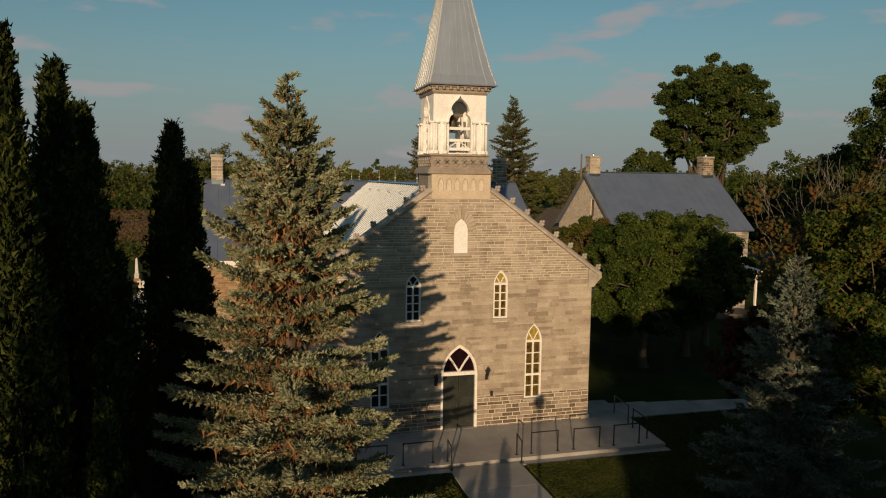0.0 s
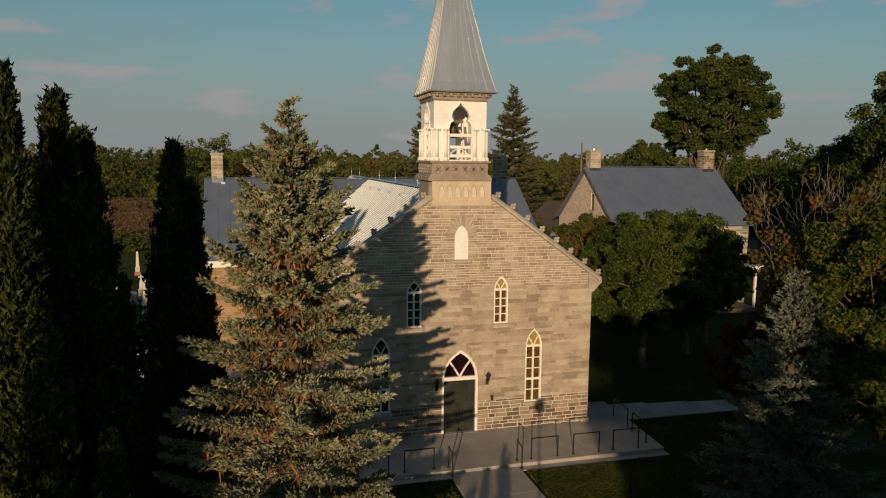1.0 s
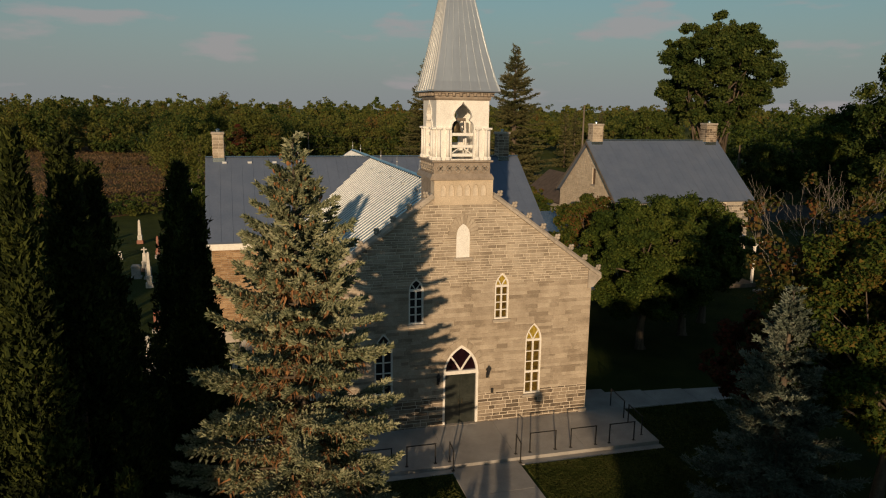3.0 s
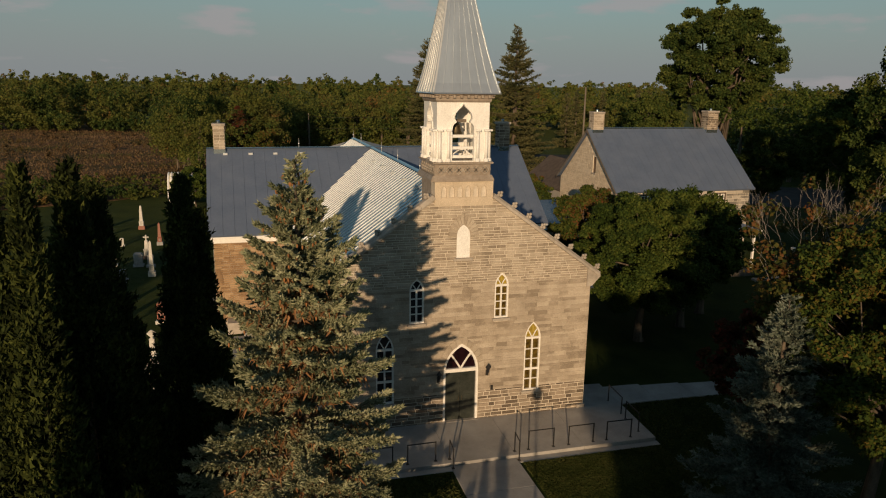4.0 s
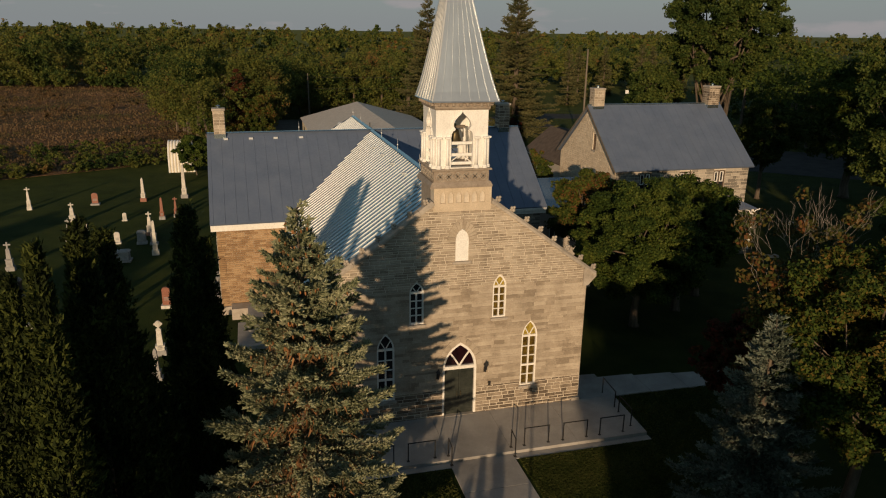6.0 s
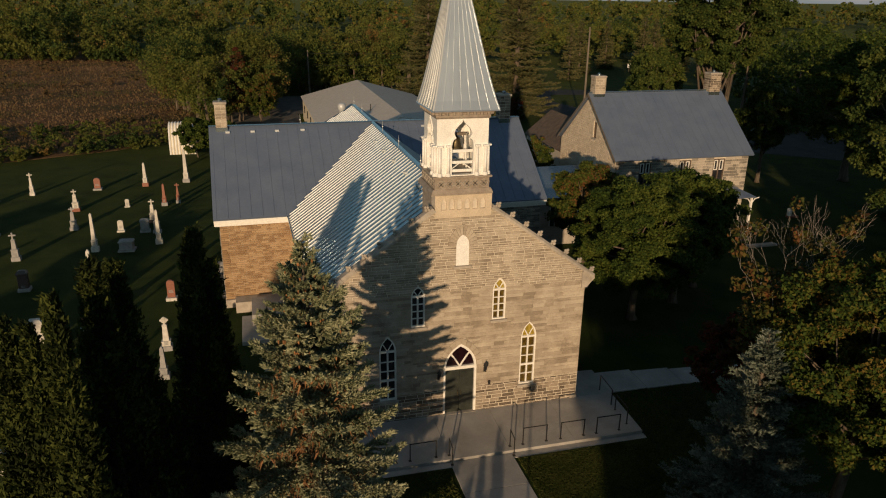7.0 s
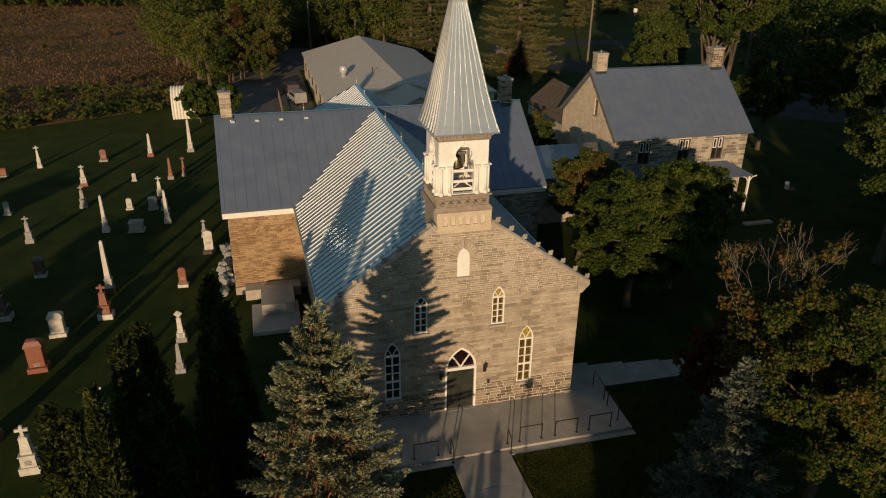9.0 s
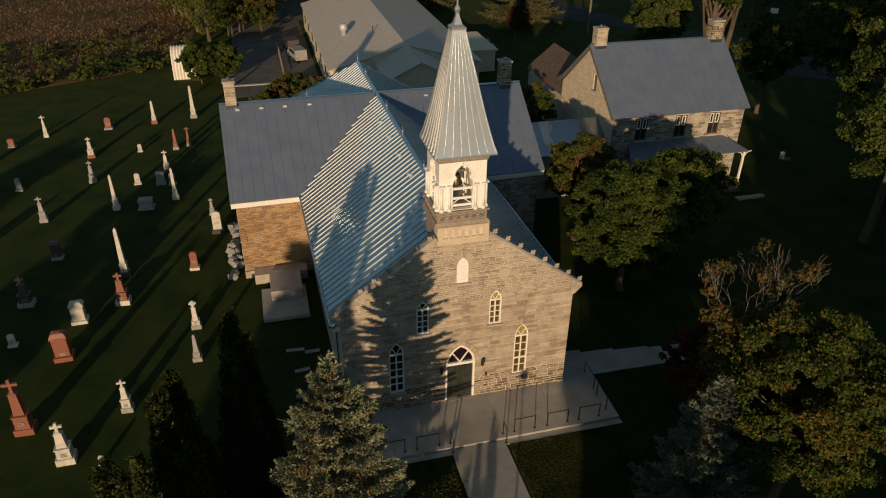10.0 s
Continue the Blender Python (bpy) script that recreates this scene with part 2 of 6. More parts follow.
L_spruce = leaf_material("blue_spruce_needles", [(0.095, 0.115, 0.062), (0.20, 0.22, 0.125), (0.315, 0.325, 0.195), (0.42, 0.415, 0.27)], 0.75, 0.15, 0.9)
# darker needles: the lawn spruce's shade is put into this colour
L_spruce_shaded = leaf_material("shaded_spruce_needles", [(0.05, 0.068, 0.05), (0.10, 0.125, 0.092), (0.155, 0.18, 0.138), (0.21, 0.23, 0.18)], 0.75, 0.12, 0.8)
L_spruce_in = leaf_material("dry_inner_twigs", [(0.085, 0.048, 0.022), (0.18, 0.092, 0.042), (0.29, 0.15, 0.066)], 0.85, 0.05, 0.8)
L_cone = leaf_material("orange_brown_cones", [(0.17, 0.082, 0.032), (0.30, 0.145, 0.058)], 0.7, 0.05, 0.8)
L_cedar = leaf_material("cedar_sprays", [(0.011, 0.016, 0.004), (0.024, 0.034, 0.007), (0.062, 0.074, 0.015)], 0.85, 0.1, 0.9)
L_maple = leaf_material("green_maple_leaves", [(0.022, 0.040, 0.007), (0.047, 0.072, 0.011), (0.090, 0.108, 0.019)], 0.75, 0.15, 0.35)
L_yellow = leaf_material("yellow_green_leaves", [(0.018, 0.036, 0.007), (0.037, 0.060, 0.009), (0.066, 0.085, 0.013), (0.115, 0.078, 0.016)], 0.8, 0.12, 0.28)
L_orange = leaf_material("orange_leaves", [(0.03, 0.044, 0.010), (0.055, 0.062, 0.013), (0.095, 0.072, 0.018), (0.13, 0.055, 0.02)], 0.75, 0.2, 0.6)
L_red = leaf_material("dark_red_leaves", [(0.035, 0.03, 0.010), (0.075, 0.032, 0.014), (0.13, 0.026, 0.018)], 0.75, 0.3, 0.5)
L_turning = leaf_material("turning_maple_leaves", [(0.032, 0.052, 0.010), (0.062, 0.084, 0.014), (0.098, 0.105, 0.020), (0.16, 0.07, 0.026)], 0.75, 0.3, 0.3)
L_tall = leaf_material("tall_maple_leaves", [(0.022, 0.040, 0.008), (0.048, 0.070, 0.014), (0.090, 0.104, 0.022)], 0.75, 0.14, 0.3)
L_fir = leaf_material("fir_needles", [(0.042, 0.050, 0.02), (0.082, 0.084, 0.034), (0.135, 0.12, 0.05)], 0.75, 0.12, 0.4)
L_wood = leaf_material("woodland_leaves", [(0.026, 0.048, 0.013), (0.060, 0.088, 0.020), (0.135, 0.14, 0.030), (0.08, 0.092, 0.025), (0.21, 0.12, 0.038)], 0.8, 0.3, 0.12, 0.16)
L_grass = leaf_material("grass_blades", [(0.028, 0.042, 0.008), (0.055, 0.068, 0.014), (0.09, 0.092, 0.025)], 0.85, 0.2, 0.6)
L_flower = leaf_material("pale_hydrangea_heads", [(0.25, 0.2, 0.18), (0.5, 0.42, 0.4)], 0.8, 0.2, 0.9)
L_weed = leaf_material("dry_meadow_stalks", [(0.05, 0.056, 0.018), (0.11, 0.078, 0.036), (0.14, 0.085, 0.045), (0.16, 0.115, 0.065)], 0.9, 0.2, 0.06, 0.22)


# ---- mesh helpers ----
def part(name, bm, mat, parent=None, label="", smooth=False):
    me = bpy.data.meshes.new(name)
    bmesh.ops.recalc_face_normals(bm, faces=bm.faces)
    bm.to_mesh(me)
    bm.free()
    me.materials.append(mat)
    if smooth:
        me.shade_smooth()
    ob = new(name, me)
    ob.parent = parent
    if label:
        ob["label"] = label
    return ob


def thing(name, label, category, at=(0, 0, 0), turn=0, group="", kind=""):
    ob = new(name)
    ob.matrix_basis = pose(*at, 0, 0, turn)
    return tagged(ob, label, category, group, kind)


def box(bm, x0, x1, y0, y1, z0, z1, bevel=0.0):
    v = [bm.verts.new((x, y, z)) for x in (x0, x1) for y in (y0, y1) for z in (z0, z1)]
    fs = [bm.faces.new([v[i] for i in f]) for f in ((0, 1, 3, 2), (4, 6, 7, 5), (0, 4, 5, 1), (2, 3, 7, 6), (0, 2, 6, 4), (1, 5, 7, 3))]
    if bevel > 0:
        bmesh.ops.bevel(bm, geom=list({e for f in fs for e in f.edges}), offset=bevel, segments=1, affect="EDGES", profile=0.5)
    return bm


def slab(bm, pts, thick):
    """A flat polygon (3D points in order) given thickness along minus its normal."""
    p = [Vector(q) for q in pts]
    nrm = (p[1] - p[0]).cross(p[2] - p[0]).normalized()
    if nrm.z < 0:
        nrm = -nrm
    a = [bm.verts.new(q) for q in p]
    b = [bm.verts.new(q - nrm * thick) for q in p]
    bm.faces.new(a)
    bm.faces.new(b[::-1])
    for i in range(len(p)):
        j = (i + 1) % len(p)
        bm.faces.new((a[i], b[i], b[j], a[j]))
    return bm


def tube(bm, pts, radii, seg=8, cap=True):
    rings = []
    for i, p in enumerate(pts):
        p = Vector(p)
        d = (Vector(pts[min(i + 1, len(pts) - 1)]) - Vector(pts[max(i - 1, 0)])).normalized()
        a = d.orthogonal().normalized()
        if rings:
            a = (last - d * last.dot(d)).normalized()
        last = a
        c = d.cross(a)
        rings.append([bm.verts.new(p + (a * math.cos(2 * math.pi * k / seg) + c * math.sin(2 * math.pi * k / seg)) * radii[i]) for k in range(seg)])
    for r, s in zip(rings, rings[1:]):
        for k in range(seg):
            bm.faces.new((r[k], r[(k + 1) % seg], s[(k + 1) % seg], s[k]))
    if cap:
        bm.faces.new(rings[0][::-1])
        bm.faces.new(rings[-1])
    return bm


def lathe(bm, prof, at=(0, 0), seg=12):
    """prof: rows of (radius, z)."""
    rings = [[bm.verts.new((at[0] + r * math.cos(2 * math.pi * k / seg), at[1] + r * math.sin(2 * math.pi * k / seg), z)) for k in range(seg)] for r, z in prof]
    for r, s in zip(rings, rings[1:]):
        for k in range(seg):
            bm.faces.new((r[k], r[(k + 1) % seg], s[(k + 1) % seg], s[k]))
    bm.faces.new(rings[0][::-1])
    bm.faces.new(rings[-1])
    return bm


def pyramid(bm, prof, cx, cy):
    """Square rings: rows of (half width x, half width y, z)."""
    rings = [[bm.verts.new((cx + a * sx, cy + b * sy, z)) for sx, sy in ((-1, -1), (1, -1), (1, 1), (-1, 1))] for a, b, z in prof]
    for r, s in zip(rings, rings[1:]):
        for k in range(4):
            bm.faces.new((r[k], r[(k + 1) % 4], s[(k + 1) % 4], s[k]))
    bm.faces.new(rings[0][::-1])
    bm.faces.new(rings[-1])
    return bm


def pierced(bm, outer, holes, put, depth):
    """A flat wall with openings through it. outer, holes: (u, w) loops; put(u, w, d) gives the place, d the depth 0..depth."""
    loops = [outer] + holes
    flat = [q for lp in loops for q in lp]
    tris = tessellate_polygon([[Vector((u, w, 0)) for u, w in lp] for lp in loops])
    fr = [bm.verts.new(put(u, w, 0)) for u, w in flat]
    bk = [bm.verts.new(put(u, w, depth)) for u, w in flat]
    for t in tris:
        if len(set(t)) == 3:
            try:
                bm.faces.new([fr[i] for i in t])
                bm.faces.new([bk[i] for i in reversed(t)])
            except ValueError:
                pass
    k = 0
    for lp in loops:
        n = len(lp)
        for i in range(n):
            a, b = k + i, k + (i + 1) % n
            bm.faces.new((fr[a], fr[b], bk[b], bk[a]))
        k += n
    return bm


def lancet(x, half, z0, zs, zt, n=7):
    """A pointed arch opening as a loop of (x, z): sill z0, springing zs, point zt."""
    h = zt - zs
    r = (half * half + h * h) / (2 * half)
    right = []
    for i in range(n + 1):
        a = math.asin(min(1, h / r)) * i / n
        right.append((x + half - r + r * math.cos(a), zs + r * math.sin(a)))
    left = [(2 * x - u, w) for u, w in right[::-1]][1:]
    return [(x - half, z0), (x + half, z0)] + right + left


def ring_frame(bm, loop, inner, put, d0, d1):
    """A band between two loops of the same length, from depth d0 to d1."""
    n = len(loop)
    o0, i0 = [bm.verts.new(put(u, w, d0)) for u, w in loop], [bm.verts.new(put(u, w, d0)) for u, w in inner]
    o1, i1 = [bm.verts.new(put(u, w, d1)) for u, w in loop], [bm.verts.new(put(u, w, d1)) for u, w in inner]
    for a in range(n):
        b = (a + 1) % n
        bm.faces.new((o0[a], o0[b], i0[b], i0[a]))
        bm.faces.new((o1[b], o1[a], i1[a], i1[b]))
        bm.faces.new((i0[a], i0[b], i1[b], i1[a]))
        bm.faces.new((o0[b], o0[a], o1[a], o1[b]))
    return bm


def quads(name, c, u, v, mat, parent=None, label="", kind="", three=False):
    """Leaves: one kite (or a triangle) for each centre c with half axes u and v (arrays of n x 3)."""
    n = len(c)
    k = 3 if three else 4
    corners = (c - u, c + v * 1.1 + u * 0.55, c - v * 1.1 + u * 0.75) if three else (c - u, c + v - u * 0.1, c + u, c - v - u * 0.1)
    co = np.stack(corners, 1).reshape(-1, 3).astype(np.float32)
    me = bpy.data.meshes.new(name)
    me.vertices.add(k * n)
    me.vertices.foreach_set("co", co.ravel())
    me.loops.add(k * n)
    me.loops.foreach_set("vertex_index", np.arange(k * n, dtype=np.int32))
    me.polygons.add(n)
    me.polygons.foreach_set("loop_start", np.arange(0, k * n, k, dtype=np.int32))
    me.update(calc_edges=True)
    me.materials.append(mat)
    ob = new(name, me)
    ob.parent = parent
    return tagged(ob, label, "", "", kind)


def unit(a):
    return a / np.maximum(np.linalg.norm(a, axis=-1, keepdims=True), 1e-9)


def any_dirs(rng, n):
    return unit(rng.normal(size=(n, 3)))


def side_of(d, rng):
    """A random direction square to each d."""
    return unit(np.cross(d, any_dirs(rng, len(d))))

# ---- ground ----
GZ = -0.45
bm = bmesh.new()
rings = [0, 20, 45, 80, 130, 220, 400, 800, 1600, 3200]
grid = sorted({s * r for r in rings for s in (-1, 1)})
gv = {(i, j): bm.verts.new((x, y + 20, GZ)) for i, x in enumerate(grid) for j, y in enumerate(grid)}
for i in range(len(grid) - 1):
    for j in range(len(grid) - 1):
        bm.faces.new((gv[i, j], gv[i + 1, j], gv[i + 1, j + 1], gv[i, j + 1]))
tagged(part("ground", bm, M_grass), "mown dark green lawn with darker patches", "ground", "", "structure")


def sheet(name, pts, z, mat, label, category, thick=0.15):
    bm = bmesh.new()
    slab(bm, [(x, y, z) for x, y in pts], thick)
    return tagged(part(name, bm, mat), label, category, "", "structure")


sheet("meadow", [(-220, 72), (-41, 70.5), (-28, 76), (-20, 84), (-18, 120), (-30, 205), (-60, 255), (-250, 300)], GZ + 0.03, M_meadow, "brown autumn meadow of dry weeds", "meadow", 0.03)
sheet("parking_lot", [(-13, 62), (-1.2, 62), (-1.2, 104), (26, 110), (26, 128), (-8, 128), (-13, 110)], GZ + 0.02, M_gravel, "grey gravel parking area behind the church", "parking lot", 0.02)
sheet("road", [(40, 108), (47, 94), (55, 86.5), (60, 72), (61, 58), (71, 50), (90, 40), (140, 25), (260, 10), (260, 25), (140, 45), (92, 64), (84, 70), (72, 76), (66, 83), (60, 90), (55, 101), (53, 112), (57, 122), (72, 120), (96, 112), (98, 117), (72, 128), (52, 134), (42, 124)], GZ + 0.02, M_asphalt, "worn grey lane curving behind the house", "road", 0.02)

# terrace before the church front, its kerb and the walks
terrace = thing("terrace", "pale concrete terrace along the church front", "terrace", kind="structure")
for x0, x1 in ((-7.4, -4.6), (-4.6, -1.42), (-1.42, 1.72), (1.72, 5.2), (5.2, 9.0)):
    bm = bmesh.new()
    p = [(x0 + 0.006, -3.62, -0.26), (x1 - 0.006, -3.62, -0.26), (x1 - 0.006, 0.02, -0.09), (x0 + 0.006, 0.02, -0.09)]
    slab(bm, p, 0.4)
    part("concrete_slab", bm, M_concrete, terrace)
bm = bmesh.new()
slab(bm, [(7.0, 0.03, -0.09), (9.0, 0.03, -0.09), (9.2, 2.75, -0.2), (7.05, 2.9, -0.2)], 0.35)
part("concrete_slab", bm, M_concrete, terrace)
for x0, x1 in ((-7.4, -1.42), (1.72, 9.05)):
    bm = bmesh.new()
    box(bm, x0, x1, -4.02, -3.625, -0.85, -0.425, 0.015)
    part("kerb", bm, M_concrete, terrace)
walk_front = thing("front_walk", "pale concrete walk leading to the church door", "walk", kind="structure")
y = -3.63
while y > -40:
    bm = bmesh.new()
    box(bm, -1.44, 1.74, y - 2.38, y, -0.75, GZ + 0.04, 0.012)
    part("concrete_slab", bm, M_concrete, walk_front)
    y -= 2.4
walk_side = thing("side_walk", "grey concrete walk beside the church", "walk", kind="structure")
x = 9.22
while x < 24:
    bm = bmesh.new()
    k = (x - 9) / 7
    slab(bm, [(x, 0.42 - 0.15 * k, GZ + 0.06), (x + 2.38, 0.42 - 0.2 * k, GZ + 0.06), (x + 2.38, 2.62 - 1.0 * k, GZ + 0.06), (x, 2.7 - 0.85 * k, GZ + 0.06)], 0.2)
    part("concrete_slab", bm, M_concrete, walk_side)
    x += 2.4


def handrail(a, b, h=0.95):
    """Two posts and one top bar with a foot plate under each post."""
    rail = thing("handrail", "black iron handrail standing on the concrete terrace", "handrail", (a[0], a[1], a[2]), group="terrace handrails")
    d = Vector(b) - Vector(a)
    for q in (Vector((0, 0, 0)), d):
        bm = bmesh.new()
        box(bm, q.x - 0.022, q.x + 0.022, q.y - 0.022, q.y + 0.022, q.z, q.z + h)
        part("post", bm, M_iron, rail)
        bm = bmesh.new()
        box(bm, q.x - 0.07, q.x + 0.07, q.y - 0.07, q.y + 0.07, q.z, q.z + 0.015)
        part("foot_plate", bm, M_iron, rail)
    bm = bmesh.new()
    e = d.normalized() * 0.03
    tube(bm, [-e + Vector((0, 0, h)), d + e + Vector((0, 0, h))], [0.028, 0.028], 6)
    part("top_bar", bm, M_iron, rail)


TZ = -0.255
for a, b in (((2.45, -3.3), (3.72, -3.3)), ((4.5, -3.3), (5.78, -3.3)), ((6.5, -3.3), (7.8, -3.3)), ((-3.36, -3.3), (-2.06, -3.3)), ((-5.35, -3.3), (-4.05, -3.3))):
    handrail((*a, TZ), (*b, TZ))
for x in (1.76, -1.4):
    handrail((x, -3.3, TZ), (x, -3.9, TZ - 0.12))
handrail((8.5, 0.35, -0.12), (8.45, -1.15, -0.17))
handrail((8.45, -1.6, -0.18), (8.45, -2.9, -0.24))


# ---- masonry ----
def stone_box(V, F, put, x0b, x1b, x0t, x1t, z0, z1, out, cham):
    """One block with chamfered face: bottom run x0b..x1b, top run x0t..x1t."""
    k = len(V)
    for d, c in ((0.05, 0.0), (-out + cham, 0.0), (-out, cham)):
        V += [put(x0b + c, z0 + c, d), put(x1b - c, z0 + c, d), put(x1t - c, z1 - c, d), put(x0t + c, z1 - c, d)]
    for r in (0, 4):
        for i in range(4):
            j = (i + 1) % 4
            F.append((k + r + i, k + r + j, k + r + 4 + j, k + r + 4 + i))
    F.append((k + 8, k + 9, k + 10, k + 11))


def free_runs(z0, z1, x0, x1, openings):
    """The runs of wall between openings on a course, each with its bottom and top ends."""
    def cut(lp, z):
        xs = []
        for (ua, wa), (ub, wb) in zip(lp, lp[1:] + lp[:1]):
            if (wa - z) * (wb - z) < 0:
                xs.append(ua + (ub - ua) * (z - wa) / (wb - wa))
        return (min(xs), max(xs)) if xs else None
    blocks = []
    for lp in openings:
        zs = [w for _, w in lp]
        if max(zs) <= z0 or min(zs) >= z1:
            continue
        m = cut(lp, (max(z0, min(zs)) + min(z1, max(zs))) / 2)
        if m:
            b, t = cut(lp, z0 + 0.001) or m, cut(lp, z1 - 0.001) or m
            blocks.append((m[0], m[1], b, t))
    blocks.sort()
    runs, left = [], (x0[0], x0[1])
    for m0, m1, b, t in blocks:
        runs.append((left[0], b[0], left[1], t[0]))
        left = (b[1], t[1])
    runs.append((left[0], x1[0], left[1], x1[1]))
    return runs


def masonry(rng, z0, z1, edge, openings, put, heights, lengths, joint, out, rough):
    """Courses of blocks between z0 and z1; edge(z) gives the wall's two ends. Returns single blocks as (V, F)."""
    made = []
    z = z0
    while z < z1 - 0.05:
        h = min(rng.uniform(*heights), z1 - z)
        if z1 - z - h < 0.08:
            h = z1 - z
        (a0, a1), (b0, b1) = edge(z), edge(z + h)
        for xb0, xb1, xt0, xt1 in free_runs(z, z + h, (a0, b0), (a1, b1), openings):
            m0, m1 = (xb0 + xt0) / 2, (xb1 + xt1) / 2
            if m1 - m0 < 0.06:
                continue
            cuts = [m0]
            while m1 - cuts[-1] > lengths[1] * 1.15:
                cuts.append(cuts[-1] + rng.uniform(*lengths))
            if m1 - cuts[-1] < lengths[0] * 0.5 and len(cuts) > 1:
                cuts.pop()
            cuts.append(m1)
            for i, (p, q) in enumerate(zip(cuts, cuts[1:])):
                first, last = i == 0, i == len(cuts) - 2
                V, F = [], []
                j = joint / 2
                lb, lt = (xb0, xt0) if first else (p, p)
                rb, rt = (xb1, xt1) if last else (q, q)
                stone_box(V, F, put, lb + j, rb - j, lt + j, rt - j, z + j, z + h - j, out + rng.uniform(-rough, rough), min(0.02, out * 0.6))
                made.append((V, F))
        z += h
    return made


def blocks_joined(name, blocks, mat, parent, label=""):
    V, F = [], []
    for v, f in blocks:
        k = len(V)
        V += v
        F += [tuple(i + k for i in q) for q in f]
    me = bpy.data.meshes.new(name)
    me.from_pydata(V, [], F)
    me.materials.append(mat)
    ob = new(name, me)
    ob.parent = parent
    return tagged(ob, label, "", "", "stuff")


def blocks_single(name, blocks, mat, parent):
    for v, f in blocks:
        me = bpy.data.meshes.new(name)
        me.from_pydata(v, [], f)
        me.materials.append(mat)
        new(name, me).parent = parent


# ---- church ----
church = thing("church", "old stone church with tin roofs and a white belfry", "church")
HW, SLOPE, RIDGE = 6.83, 0.715, 11.45
front = lambda u, w, d: (u, d, w)

OPEN = {"door": lancet(0.06, 0.9, -0.12, 2.56, 4.0), "w_ul": lancet(-2.22, 0.36, 5.2, 6.85, 7.42), "w_ur": lancet(2.06, 0.36, 5.2, 6.85, 7.5),
        "w_ll": lancet(-3.78, 0.44, 1.16, 3.95, 4.82), "w_lr": lancet(3.82, 0.43, 1.16, 3.98, 4.86), "niche": lancet(0.03, 0.33, 8.36, 9.45, 10.0)}
GAB = lambda z: HW if z <= 7.0 else max(1.42, 7.2 - (z - 7.13) / 0.7155)
outline = [(-HW, -0.5), (HW, -0.5), (HW, 7.0), (7.2, 7.12), (1.42, 11.24), (1.42, 12.1), (-1.42, 12.1), (-1.42, 11.24), (-7.2, 7.12), (-HW, 7.0)]
bm = bmesh.new()
pierced(bm, outline, list(OPEN.values()), lambda u, w, d: (u, 0.035 + d, w), 0.55)
wall_front = part("front_wall", bm, M_mortar, church, "coursed limestone gable wall with pointed windows")

for s in (-1, 1):
    part("nave_wall", box(bmesh.new(), s * 6.79, s * 6.25, 0.59, 17.8, -0.5, 6.35), M_grey_i, church)
    part("transept_wall", box(bmesh.new(), s * 6.2, s * 11.98, 17.85, 18.4, -0.5, 6.0), M_mortar, church)
    part("transept_wall", box(bmesh.new(), s * 6.2, s * 11.98, 30.0, 30.5, -0.5, 6.0), M_mortar, church)
for s in (-1, 1):
    bm = bmesh.new()
    pierced(bm, [(17.85, -0.5), (30.5, -0.5), (30.5, 6.2), (24.2, 11.2), (17.85, 6.2)], [], lambda u, w, d, s=s: (s * (11.98 - d), u, w), 0.5)
    part("transept_gable", bm, M_grey_i, church)
bm = bmesh.new()
box(bm, -6.6, 6.6, 30.6, 38.2, -0.5, 6.2)
part("chancel_wall", bm, M_grey_i, church)

rng = np.random.default_rng(11)
ops = list(OPEN.values())
low = masonry(rng, -0.2, 1.42, lambda z: (-HW, HW), ops, lambda u, w, d: (u, 0.03 + d, w), (0.15, 0.26), (0.3, 0.8), 0.04, 0.03, 0.014)
mid = masonry(rng, 1.42, 7.0, lambda z: (-HW, HW), ops, lambda u, w, d: (u, 0.03 + d, w), (0.12, 0.25), (0.3, 1.15), 0.008, 0.012, 0.004)
top = masonry(rng, 7.0, 11.25, lambda z: (-GAB(z) + 0.02, GAB(z) - 0.02), ops, lambda u, w, d: (u, 0.03 + d, w), (0.1, 0.19), (0.25, 0.75), 0.034, 0.03, 0.012)
blocks_single("stone", low, M_rubble, wall_front)
near_mid = [b for b in mid if b[0][0][2] < 2.6][: max(0, 290 - len(low))]
blocks_single("stone", near_mid, M_stone, wall_front)
blocks_joined("front_stonework", [b for b in mid if not any(b is q for q in near_mid)], M_stone_i, church, "smooth long limestone courses")
blocks_joined("gable_stonework", top, M_gable_i, church, "rougher limestone courses with pale joints")
# corner stones at the foot of the front wall
for s in (-1, 1):
    bm = bmesh.new()
    box(bm, s * 6.45, s * 6.9, -0.05, 0.3, -0.3, 0.12, 0.02)
    part("corner_stone", bm, M_dressed, church)

# brown coursed stone on the transept fronts
for s, m in ((-1, M_brown_i), (1, M_grey_i)):
    xs = sorted((s * 6.85, s * 11.98))
    b = masonry(rng, -0.4, 6.0, lambda z: xs, [], lambda u, w, d: (u, 17.84 + d, w), (0.12, 0.17), (0.25, 0.62), 0.014, 0.03, 0.006)
    blocks_joined("transept_stonework", b, m, church, "warm brown coursed stone" if s < 0 else "grey coursed stone")
    bm = bmesh.new()
    box(bm, xs[0] - 0.05, xs[1] + 0.05, 17.62, 17.83, -0.5, 0.15, 0.03)
    part("plinth", bm, M_dressed, church)
b = masonry(rng, -0.4, 11.0, lambda z: (17.87 + max(0, (z - 6.2) * 1.26), 30.48 - max(0, (z - 6.2) * 1.26)), [], lambda u, w, d: (-11.98 + d, u, w), (0.18, 0.3), (0.3, 0.9), 0.03, 0.03, 0.03)
